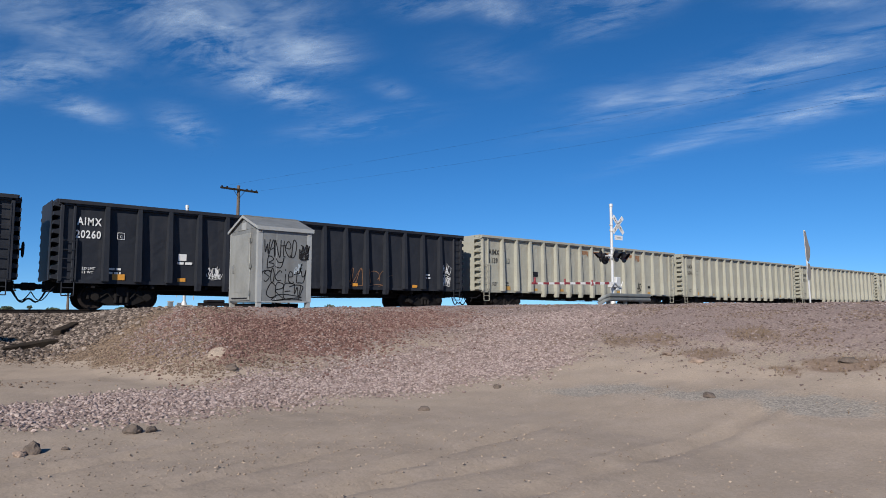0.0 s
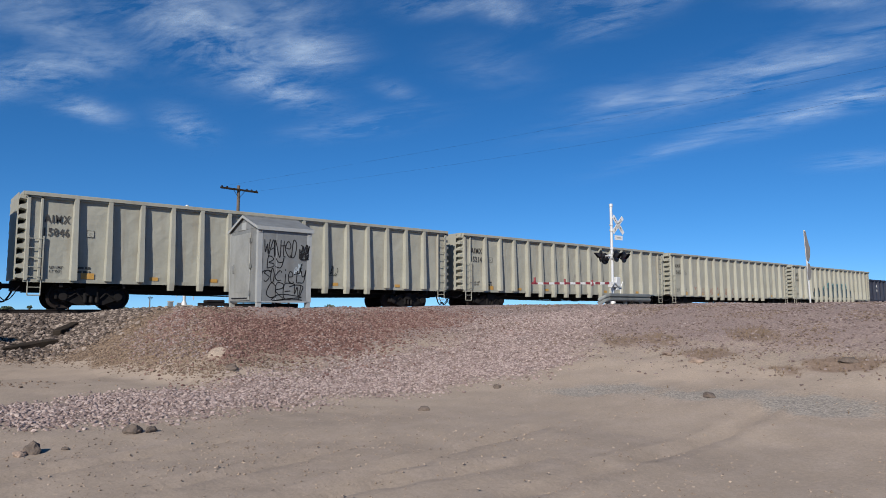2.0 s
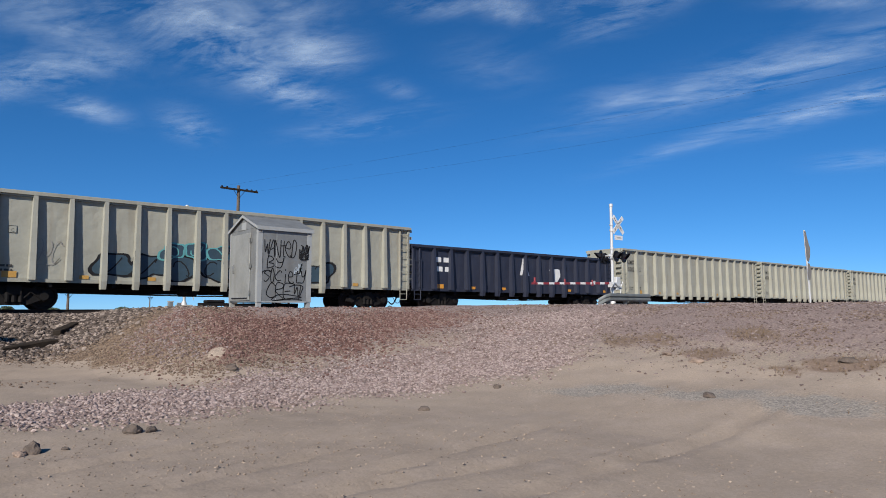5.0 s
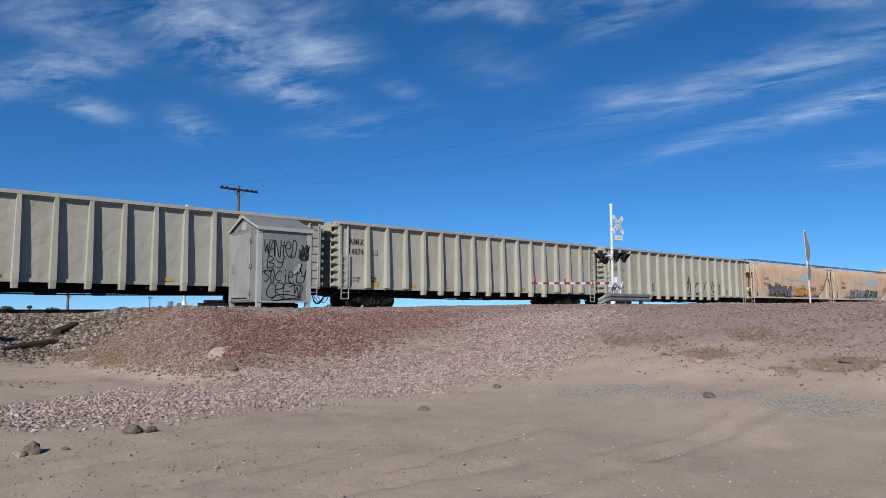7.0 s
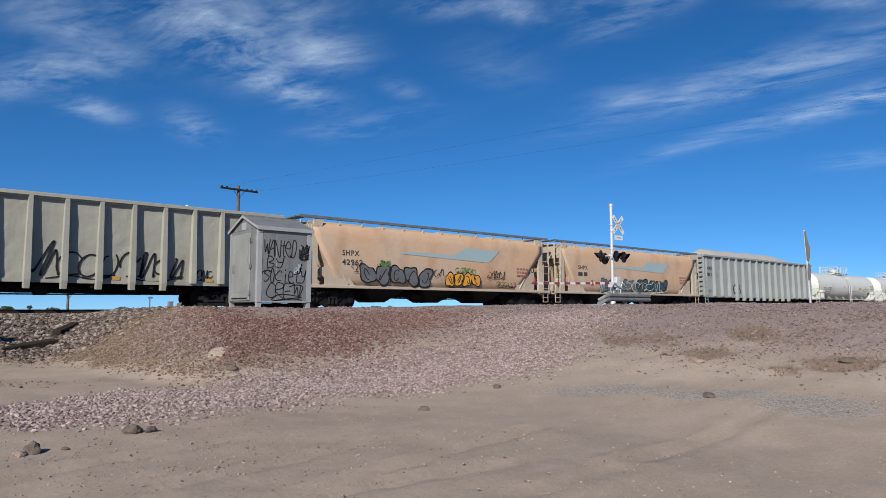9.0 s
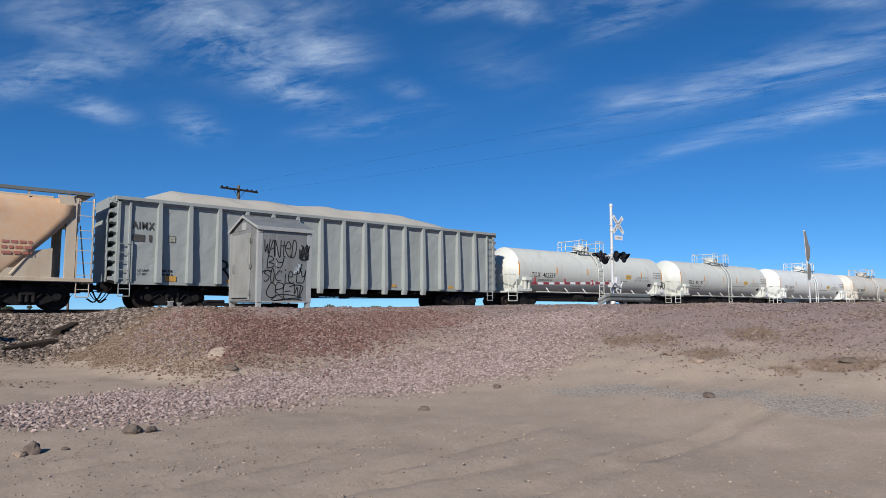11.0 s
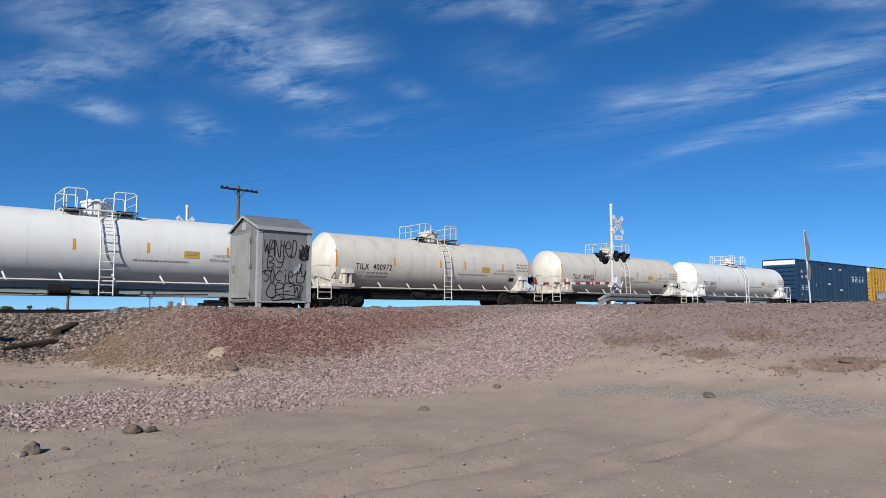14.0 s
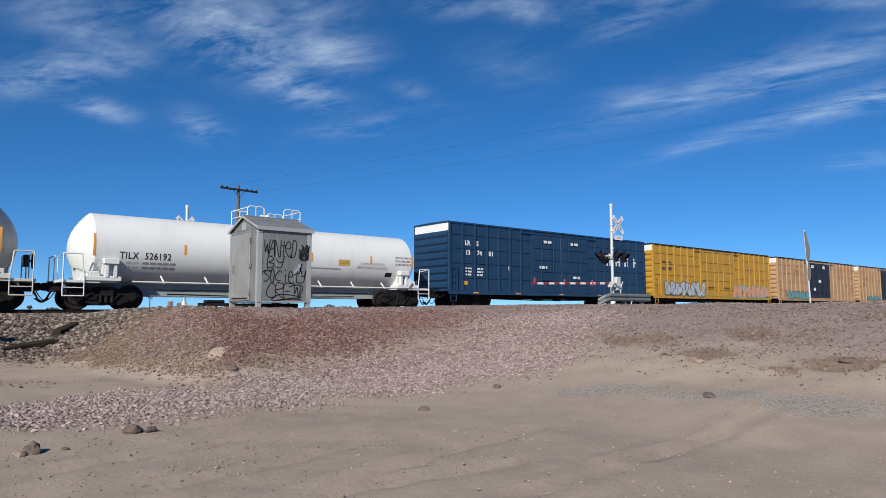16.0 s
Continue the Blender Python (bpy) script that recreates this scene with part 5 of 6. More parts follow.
scatter("gravel_band", "pinkish-grey crushed stone strewn over the dirt", PINK_STONE, 32000, (0.5, 16, 8.5, 15), lambda x, y: zone("gravel", x, y) ** 1.5, (0.012, 0.042), 11)
scatter("red_gravel", "small dark red gravel on the bank", RED_STONE, 16000, (4, 14, 12, 18.5), lambda x, y: (zone("red", x, y) * 0.9 + 0.06) * (1 - zone("pale", x, y)), (0.015, 0.045), 12)
scatter("ballast", "coarse mixed ballast stones beside the track", BALLAST_STONE, 14000, (0.5, 9, 18.3, 28.0), lambda x, y: zone("ballast", x, y) * (0.5 + 0.5 * ramp(y, 19, 23)), (0.035, 0.085), 13)
scatter("pebbles", "scattered pebbles and clods on the dirt yard", TAN_STONE, 8000, (0.5, 12, 2.3, 12), lambda x, y: (0.35 + 0.65 * ramp(noise.noise((x * 0.8, y * 0.8, 4)), -0.1, 0.4)) * (1 - 0.85 * ramp(x, 5, 8)), (0.004, 0.016), 14)
scatter("slope_gravel", "brown gravel and clods on the bank's slope", SLOPE_STONE, 20000, (1.0, 9, 12.5, 21), lambda x, y: ramp(height(x, y), 0.15, 0.5) * (1 - 0.95 * zone("pale", x, y)) * (1 - 0.8 * zone("red", x, y)) * (1 - ramp(x, 5.5, 7.5)), (0.010, 0.036), 16)
scatter("slope_stones", "mauve broken stone spilled down the bank's slope", BANK_STONE, 4500, (1.0, 9, 13.0, 22), lambda x, y: ramp(height(x, y), 0.3, 0.8) * (1 - zone("pale", x, y)) * (1 - ramp(x, 6.5, 9)) * ramp(noise.noise((x * 0.7, y * 0.7, 31)), -0.1, 0.4), (0.015, 0.045), 17)
scatter("bank_gravel", "pink and brown gravel on the road bank", BANK_STONE, 23000, (8, 20, 3, 17), lambda x, y: zone("bank", x, y) * (0.35 + 0.65 * ramp(noise.noise((x * 0.9, y * 0.9, 33)), -0.3, 0.4)), (0.010, 0.036), 15)
scatter("bank_clods", "dark brown clods on the road bank", SLOPE_STONE, 8000, (8, 20, 3, 17), lambda x, y: zone("bank", x, y) * ramp(noise.noise((x * 0.8, y * 0.8, 35)), -0.1, 0.45), (0.010, 0.030), 18)


def lump(name, x, y, size, seed, material, label, flat=0.7):
    bm = bmesh.new()
    bmesh.ops.create_icosphere(bm, subdivisions=3, radius=1.0)
    for v in bm.verts:
        k = 1 + 0.35 * noise.noise(v.co * 1.3 + Vector((seed, 0, 0))) + 0.14 * noise.noise(v.co * 4 + Vector((0, seed, 0)))
        v.co = Vector((v.co.x * size[0] * k, v.co.y * size[1] * k, v.co.z * size[2] * k))
    ob = link_mesh(name, bm, material)
    ob.matrix_basis = pose(x, y, height(x, y) + size[2] * 0.35, 0, 0, seed * 40)
    return tagged(ob, label, "rock", "rocks in the yard")


ROCK = paint("dirt_covered_rock", (0.20, 0.15, 0.12), (0.30, 0.22, 0.17), 0.95, big=6, fine=40, amount=0.9, bump=0.6)
DARKROCK = paint("dark_rock", (0.068, 0.0528, 0.044), (0.136, 0.104, 0.084), 0.9, big=6, fine=40, amount=0.9, bump=0.6)
lump("rock", 1.24, 8.62, (0.085, 0.085, 0.095), 1, DARKROCK, "dark jagged rock lying in the dirt")
lump("rock", 1.12, 8.58, (0.08, 0.07, 0.05), 2, ROCK, "dusty brown clod beside a dark rock")
lump("rock", 1.55, 8.58, (0.06, 0.03, 0.02), 3, DARKROCK, "small dark stone lying in the dirt")
lump("rock", 2.39, 9.1, (0.11, 0.09, 0.075), 4, DARKROCK, "rounded brown rock in the gravel")
lump("rock", 2.60, 9.05, (0.08, 0.06, 0.05), 5, DARKROCK, "small dark rock in the gravel")
lump("rock", 9.69, 5.41, (0.12, 0.07, 0.05), 6, DARKROCK, "flat dark rock in the dirt")
lump("rock", 5.22, 13.0, (0.17, 0.09, 0.06), 7, DARKROCK, "grey clod on pale sand")
lump("rock", 6.55, 8.48, (0.09, 0.07, 0.05), 8, DARKROCK, "small dark rock at the gravel's edge")
lump("rock", 8.66, 9.0, (0.08, 0.07, 0.05), 9, DARKROCK, "small dark rock at the gravel's edge")
lump("rock", 12.0, 7.56, (0.25, 0.10, 0.05), 10, ROCK, "flat pale stone on the road bank")
lump("rock", 11.6, 6.72, (0.16, 0.08, 0.06), 11, ROCK, "small stone on the road bank")
lump("rock", 12.1, 4.3, (0.14, 0.08, 0.06), 12, DARKROCK, "dark stone among dry weeds")


def old_tie(x, y, z, length, rx, ry, rz, label):
    bm = B(-length / 2, length / 2, -0.13, 0.13, -0.115, 0.115, bevel=0.02)
    bmesh.ops.subdivide_edges(bm, edges=bm.edges[:], cuts=3, use_grid_fill=True)
    for v in bm.verts:
        v.co += Vector((0.02 * noise.noise(v.co * 5), 0.03 * noise.noise(v.co * 4 + Vector((3, 0, 0))), 0.03 * noise.noise(v.co * 4 + Vector((0, 5, 0)))))
    ob = link_mesh("old_railway_tie", bm, OLDWOOD)
    ob.matrix_basis = pose(x, y, z, rx, ry, rz)
    return tagged(ob, label, "timber", "discarded ties")


old_tie(2.05, 22.4, height(2.05, 22.4) + 0.2, 1.2, 15, 30, 65, "split weathered railway tie half buried in ballast")
old_tie(2.9, 21.6, height(2.9, 21.6) + 0.03, 1.4, 5, -8, 12, "dark rotten railway tie lying in ballast")
old_tie(4.0, 22.9, height(4.0, 22.9) + 0.04, 1.0, 0, -14, 50, "dark broken railway tie on the ballast slope")


# ---- signal cabinet ----
STROKES = {"W": "08 12 26 31 48", "A": "00 28 40/13 34", "N": "00 08 40 48", "t": "28 21 30 40/05 46", "e": "04 34 36 17 04 11 30 41", "D": "10 18 37 44 30 00",
           "B": "00 08 28 36 14 33 31 00", "y": "08 15 35 48/48 31 00", "S": "47 28 06 24 42 20 01", "o": "36 18 04 10 31 35 36", "c": "46 27 04 11 41", "i": "26 20/28 29", "C": "47 28 05 02 20 41",
           "R": "00 08 38 35 04 40", "E": "48 08 00 40/04 34", "d": "00 08"}


def hand_word(parent, text, x0, x1, z0, z1, y, material, width):
    """A word sprayed by hand: one rounded, wavering line for each stroke, each letter a part."""
    pitch = (x1 - x0) / len(text)
    for k, letter in enumerate(text):
        bm = bmesh.new()
        for stroke in STROKES[letter].split("/"):
            pts = []
            for p in stroke.split():
                u, v = x0 + pitch * (k + 0.24 * int(p[0])), z0 + (z1 - z0) * int(p[1]) / 8
                pts.append((u + 0.05 * noise.noise((u * 5, v * 5, k)) + 0.08 * (v - z0), v + 0.06 * noise.noise((u * 4, v * 3, k + 7))))
            ribbon(bm, smooth_line(pts), width, y)
        part("graffiti", bm, material, parent, "black sprayed letter")


DOORGREY = paint("dull_galvanised_door", (0.30, 0.305, 0.292), (0.225, 0.23, 0.22), 0.5, 0.2, big=1.6, fine=12, amount=0.8, bump=0.08, streak=(0.19, 0.18, 0.155), streak_amount=0.5)


def signal_cabinet():
    c = thing("signal_cabinet", "grey metal signal cabinet with black graffiti on the bank", "cabinet", at=pose(7.9, 18.0, 1.66))
    W, Dp, H, Z0 = 1.68, 2.05, 2.30, 0.15
    part("body", B(0, W, 0, Dp, Z0, H, bevel=0.012), GALV, c)
    # the body stands on corner legs; a dark box below stands in for shade
    for x in (0.0, W - 0.13):
        for y in (0.0, Dp - 0.12):
            part("leg", B(x, x + 0.13, y, y + 0.12, -0.4, Z0 - 0.002), TRIM, c)
    for x in (0.62, 0.70, 1.12):
        part("conduit", B(x, x + 0.05, 0.30, 0.36, -0.4, Z0 - 0.002), DARK, c)
    # near-black box added so that the gap under the body looks shaded
    part("gap_shade_box", B(0.14, W - 0.14, 0.5, Dp - 0.14, -0.35, Z0 - 0.03), UNDER, c)
    for dims in ((-0.012, 0.125, -0.022, -0.002, Z0, H - 0.02), (W - 0.14, W + 0.012, -0.022, -0.002, Z0, H - 0.02), (0.127, W - 0.142, -0.030, -0.002, Z0 - 0.01, Z0 + 0.035),
                 (-0.016, -0.002, 0.0, 0.10, Z0, H - 0.02), (-0.016, -0.002, Dp - 0.08, Dp, Z0, H - 0.02)):
        part("corner_trim", B(*dims), TRIM, c)
    part("front_panel", B(0.135, W - 0.15, -0.012, 0.002, Z0 + 0.04, H - 0.03), GALV, c)
    part("front_seam", B(0.555, 0.572, -0.0155, -0.013, Z0 + 0.05, H - 0.04), TRIM, c)
    d = part("door", B(-0.035, -0.002, 0.50, Dp - 0.09, Z0 + 0.05, H - 0.12, bevel=0.008), DOORGREY, c, "grey metal side door")
    part("door_panel", B(-0.040, -0.036, 0.62, Dp - 0.22, Z0 + 0.30, H - 0.24), DOORGREY, d)
    bm = bmesh.new()
    box(bm, -0.06, -0.034, 1.60, 1.70, 1.02, 1.30, bevel=0.008)
    rod(bm, (-0.075, 1.65, 1.06), (-0.075, 1.65, 1.26), 0.014, 8)
    part("handle", bm, GALV, d, "padlocked door handle")
    for z in (0.42, 1.2, 1.95):
        bm = bmesh.new()
        rod(bm, (-0.045, 0.485, z - 0.07), (-0.045, 0.485, z + 0.07), 0.022, 8)
        box(bm, -0.022, -0.016, 0.40, 0.49, z - 0.05, z + 0.05)
        part("hinge", bm, GALV, d)
    part("vent", B(-0.052, -0.034, 0.62, 1.75, Z0 + 0.10, Z0 + 0.135), DARK, d)
    # gable roof, ridge from side to side, with a pale lip along eaves and gables
    bm = bmesh.new()
    o = 0.06
    for s in (0, 1):
        pts = [(-o, H - 0.01), (Dp / 2, H + 0.40), (Dp / 2, H + 0.44), (-o, H + 0.03)]
        if s:
            pts = [(Dp - a, b) for a, b in pts]
        prism(bm, pts, -o, W + o, axis="x")
    for x in (0.0, W - 0.02):
        prism(bm, [(0, H), (Dp, H), (Dp / 2, H + 0.38)], x, x + 0.02, axis="x")
    box(bm, -o, W + o, Dp / 2 - 0.05, Dp / 2 + 0.05, H + 0.425, H + 0.455)
    part("roof", bm, GALV, c)
    part("eave_lip", B(-o - 0.004, W + o + 0.004, -o - 0.022, -o - 0.002, H - 0.075, H + 0.035), TRIM, c)
    for s in (0, 1):
        bm = bmesh.new()
        pts = [(-o - 0.01, H - 0.055), (Dp / 2, H + 0.37), (Dp / 2, H + 0.445), (-o - 0.01, H + 0.025)]
        if s:
            pts = [(Dp - a, b) for a, b in pts]
        prism(bm, pts, -o - 0.018, -o - 0.002, axis="x")
        part("gable_lip", bm, TRIM, c)
    part("gable_vent", B(-0.014, -0.002, Dp / 2 - 0.17, Dp / 2 + 0.17, H + 0.0, H + 0.22), TRIM, c)
    for x in (0.015, W - 0.115):
        lug = part("lifting_lug", B(x, x + 0.10, -0.034, -0.023, H - 0.15, H - 0.08), CONCRETE, c)
        part("hole", B(x + 0.03, x + 0.07, -0.037, -0.0345, H - 0.13, H - 0.105), DARK, lug)
    # sprayed words
    y = -0.0165
    for text, x0, x1, z0, z1 in (("WANteD", 0.16, 1.19, 1.47, 1.95), ("By", 0.27, 0.80, 1.16, 1.44), ("Society", 0.17, 1.50, 0.72, 1.10), ("CREW", 0.27, 1.36, 0.26, 0.68)):
        hand_word(c, text, x0, x1, z0, z1, y, INK, 0.029)
    bm = bmesh.new()
    ribbon(bm, smooth_line([(0.98, 0.60), (1.2, 0.66), (1.42, 0.62), (1.36, 0.42), (1.28, 0.22)]), 0.028, y - 0.002)
    part("graffiti", bm, INK, c, "black sprayed flourish")
    bm = bmesh.new()
    ribbon(bm, smooth_line([(0.42, 0.22), (0.62, 0.36), (0.95, 0.37), (1.38, 0.30), (1.10, 0.27), (0.70, 0.22), (0.45, 0.19), (0.62, 0.205), (1.0, 0.25), (1.40, 0.215)]), 0.026, y - 0.003)
    part("graffiti", bm, INK, c, "black sprayed flourish")
    bm = bmesh.new()
    ribbon(bm, smooth_line([(0.10, 0.92), (0.16, 1.03), (0.30, 1.06), (0.42, 1.0)]), 0.028, y - 0.002)
    part("graffiti", bm, INK, c, "black sprayed flourish")
    for z0, z1, seed in ((1.62, 1.86, 201), (1.44, 1.64, 202), (1.42, 1.58, 205)):
        scribble(c, 1.28, 1.60, z0, z1, -0.027 - 0.001 * (seed - 200), INK, seed, 3, 0.030)
    for z0, z1, seed in ((0.98, 1.20, 203), (1.08, 1.30, 213)):
        scribble(c, 1.16, 1.42, z0, z1, y + 0.002, SPRAY_PALEBLUE, seed, 2, 0.05, "paint_patch", "pale painted-over patch")
    return c


signal_cabinet()


# ---- crossing signals ----
def blade(bm, length, width, angle, y):
    m = Matrix.Rotation(-angle, 4, "Y")
    b2 = bmesh.new()
    box(b2, -length / 2, length / 2, y - 0.01, y + 0.01, -width / 2, width / 2)
    for v in b2.verts:
        v.co = m @ v.co
    me = bpy.data.meshes.new("tmp")
    b2.to_mesh(me)
    b2.free()
    bm.from_mesh(me)
    bpy.data.meshes.remove(me)


def light_unit(s, px, py, z, face):
    """A flashing light: round black backing, hooded red lens; face: degrees it is turned from south."""
    x, y, way = 0.0, 0.0, -1
    at = pose(px, py, z, 0, 0, face)
    z = 0.0
    bm = bmesh.new()
    rod(bm, (x, y, z), (x, y + way * 0.03, z), 0.30, 28)
    n = 16
    rings = []
    for d, r in ((0.03, 0.165), (0.34, 0.175)):
        rings.append([bm.verts.new((x + r * math.cos(a), y + way * (d * (0.55 + 0.45 * math.sin(a)) + 0.02), z + r * math.sin(a))) for a in [-0.5 + (math.pi + 1.0) * k / n for k in range(n + 1)]])
    for k in range(n):
        bm.faces.new((rings[0][k], rings[0][k + 1], rings[1][k + 1], rings[1][k]))
    rod(bm, (x, y - way * 0.02, z), (x, y - way * 0.18, z), 0.12, 12)
    o = part("light", bm, DARK, s, "black hooded flashing light, unlit", at)
    bm = bmesh.new()
    rod(bm, (x, y + way * 0.03, z), (x, y + way * 0.05, z), 0.145, 20)
    part("lens", bm, LENS, o, "dark red lens")


LENS = paint("dark_red_lens", (0.10, 0.012, 0.012), (0.07, 0.01, 0.01), 0.2, bump=0)


def crossing_signal(x, y, z, bx, gate, label):
    s = thing("crossing_signal", label, "signal", "crossing signals", pose(x, y, z))
    part("foundation", B(-0.35, 0.35, -0.35, 0.35, -0.6, 0.16, bevel=0.03), CONCRETE, s)
    bm = bmesh.new()
    rod(bm, (0, 0, 0.1), (0, 0, 5.25), 0.075, 14)
    rod(bm, (0, 0, 0.1), (0, 0, 0.35), 0.17, 14, 0.10)
    rod(bm, (0, 0, 5.25), (0, 0, 5.40), 0.095, 14)
    part("mast", bm, SILVER, s)
    for k, z2 in enumerate((3.0, 3.95, 4.25)):
        bm = bmesh.new()
        rod(bm, (0, 0, z2), (0, 0, z2 + 0.09), 0.10, 12)
        part("clamp", bm, SILVER, s)
    bm = bmesh.new()
    blade(bm, 1.22, 0.23, radians(45), -0.11)
    a = part("crossbuck_blade", bm, WHITE, s, "white crossbuck blade", at=pose(bx, 0, 4.30))
    bm = bmesh.new()
    blade(bm, 1.22, 0.23, radians(-45), -0.135)
    part("crossbuck_blade", bm, WHITE, s, "white crossbuck blade", at=pose(bx, 0, 4.30))
    for word, ang, yy in (("CROSSING", 45, -0.123), ("RAILROAD", -45, -0.149)):
        o = lettering(word, 0.19, s, -0.5, -0.065, yy, INK, spacing=1.0)
        for v in o.data.vertices:
            v.co = Matrix.Translation((bx, 0, 4.30)) @ Matrix.Rotation(-radians(ang), 4, "Y") @ v.co
    part("sign_plate", B(bx - 0.30, bx + 0.36, -0.13, -0.11, 3.50, 3.74), WHITE, s, "small white plaque")
    lettering("2 TRACKS", 0.13, s, bx - 0.26, 3.57, -0.134, INK, squeeze=0.85)
    bm = bmesh.new()
    pipe(bm, [(-0.80, 0.0, 2.62), (0.90, 0.0, 2.62)], 0.04, 8)
    box(bm, -0.14, 0.14, -0.12, 0.12, 2.5, 2.76)
    pipe(bm, [(-0.1, 0.12, 2.62), (-0.1, 0.35, 2.62)], 0.03, 8)
    part("light_arm", bm, SILVER, s)
    light_unit(s, 0.05, -0.22, 2.62, 8)
    light_unit(s, 0.90, -0.08, 2.62, 8)
    light_unit(s, -0.85, 0.05, 2.60, -125)
    light_unit(s, -0.05, 0.40, 2.52, 180)
    bm = bmesh.new()
    box(bm, 0.12, 0.5, -0.16, 0.16, 0.85, 1.55, bevel=0.03)
    box(bm, -0.16, 0.12, -0.2, 0.2, 1.0, 1.25, bevel=0.02)
    pipe(bm, [(0.4, -0.2, 0.4), (0.42, -0.2, 1.0), (0.6, -0.2, 1.3)], 0.025, 6)
    part("gate_mechanism", bm, SILVER, s, "grey gate drive box")
    bm = bmesh.new()
    pipe(bm, [(-0.5, -0.25, 0.95), (-0.2, -0.25, 1.25), (0.45, -0.25, 0.95)], 0.035, 6)
    pipe(bm, [(-0.5, -0.25, 0.95), (-0.48, -0.25, 0.55)], 0.02, 6)
    part("gate_bracket", bm, SILVER, s)
    if gate:
        n, L = 16, 6.15
        for k in range(n):
            a0, a1 = -0.25 - L * k / n, -0.25 - L * (k + 1) / n
            h = 0.06 - 0.015 * k / n
            zz = 1.20 - 0.16 * (k + 0.5) / n
            part("gate_stripe", B(a1, a0, -0.27, -0.24, zz - h, zz + h), RED if k % 2 else WHITE, s)
        for xx in (-2.0, -4.1, -6.2):
            bm = bmesh.new()
            rod(bm, (xx, -0.255, 1.12), (xx, -0.255, 1.32), 0.045, 10)
            box(bm, xx - 0.05, xx + 0.05, -0.29, -0.22, 1.04, 1.16)
            part("gate_lamp", bm, RED, s, "small red gate lamp, unlit")
    return s


crossing_signal(28.85, 21.25, 1.75, 0.42, True, "silver crossing signal mast with crossbuck and lowered striped gate")
crossing_signal(11.55, 35.4, 1.68, -0.12, False, "silver crossing signal mast with crossbuck beyond the railway")


def guard_rail():
    g = thing("guard_rail", "grey galvanised guard rail in front of the signal mast", "guard rail", at=pose(28.55, 20.55, 1.60))
    # W-shaped beam, running east, west end flared
    prof = [(0.0, 0.42), (0.05, 0.48), (0.05, 0.55), (-0.03, 0.60), (-0.03, 0.63), (0.05, 0.68), (0.05, 0.75), (0.0, 0.80)]
    bm = bmesh.new()
    rings = []
    for k in range(17):
        x = -1.5 + 4.0 * k / 16
        flare = 0.35 * max(0, (2 - k) / 2) ** 2
        rings.append([bm.verts.new((x, -a - 0.05 + flare, b - 0.42 * 0 - flare * 0.8)) for a, b in prof])
    for p, q in zip(rings, rings[1:]):
        for i in range(len(prof) - 1):
            bm.faces.new((p[i], p[i + 1], q[i + 1], q[i]))
    bm.normal_update()
    bmesh.ops.solidify(bm, geom=bm.faces[:], thickness=0.012)
    part("beam", bm, GUARD, g)
    for x in (-0.9, 0.5, 1.9):
        part("post", B(x - 0.07, x + 0.07, 0.02, 0.18, -0.6, 0.74), GUARD, g)


guard_rail()


# ---- distance ----
def utility_pole(x, y, h, arm, rz, label, kind="utility_pole"):
    p = thing(kind, label, "pole", "utility poles", pose(x, y, 0.7, 0, 0, rz))
    bm = bmesh.new()
    rod(bm, (0, 0, -0.5), (0, 0, h), 0.16, 10, 0.11)
    part("pole", bm, WOOD, p)
    bm = bmesh.new()
    box(bm, -arm / 2, arm / 2, -0.2, -0.09, h - 0.42, h - 0.28, bevel=0.01)
    pipe(bm, [(-0.5, -0.12, h - 0.36), (0, -0.1, h - 0.95), (0.5, -0.12, h - 0.36)], 0.02, 5)
    part("crossarm", bm, OLDWOOD, p)
    for k in (-0.46, -0.33, 0.2, 0.33, 0.46):
        bm = bmesh.new()
        rod(bm, (arm * k, -0.14, h - 0.28), (arm * k, -0.14, h - 0.19), 0.07, 8, 0.05)
        part("insulator", bm, DARK, p)
    return p


utility_pole(19.4, 48.0, 10.2, 3.05, 6, "dark wooden utility pole with one crossarm beyond the railway")


def wire(pts, label):
    bm = bmesh.new()
    pipe(bm, pts, 0.003, 4)
    tagged(link_mesh("overhead_wire", bm, DARK), label, "wire", "overhead wires")


def sag(a, b, drop, n=24):
    return [tuple(a[i] + (b[i] - a[i]) * k / n - (drop * 4 * (k / n) * (1 - k / n) if i == 2 else 0) for i in range(3)) for k in range(n + 1)]


wire(sag((20.9, 48.0, 10.65), (42.0, -9.0, 12.6), 0.5), "thin dark overhead wire from the utility pole")
wire(sag((18.0, 47.8, 10.65), (41.0, -9.0, 13.6), 0.3), "thin dark overhead wire from the utility pole")


BOARD = paint("faded_sign_back", (0.13, 0.124, 0.12), (0.174, 0.167, 0.16), 0.7, big=3, fine=20)


def leaning_sign():
    s = thing("leaning_sign", "weathered pale sign boards on a leaning post", "sign", at=pose(35.0, 14.0, 1.7, 0, -3.6, -12))
    bm = bmesh.new()
    rod(bm, (0, 0, -0.3), (0, 0, 3.85), 0.04, 8)
    part("post", bm, SILVER, s)
    bm = bmesh.new()
    prism(bm, [(-0.05, 2.35), (0.10, 2.25), (0.24, 2.62), (0.26, 2.95), (0.12, 3.4), (0.02, 3.8), (-0.06, 3.8)], -0.055, -0.041)
    part("sign_board", bm, BOARD, s, "bent weathered sign board")
    bm = bmesh.new()
    prism(bm, [(-0.06, 1.35), (0.10, 1.38), (0.20, 1.75), (0.14, 2.15), (0.0, 2.2), (-0.07, 1.8)], -0.055, -0.041)
    part("sign_board", bm, BOARD, s, "bent weathered sign board")


leaning_sign()


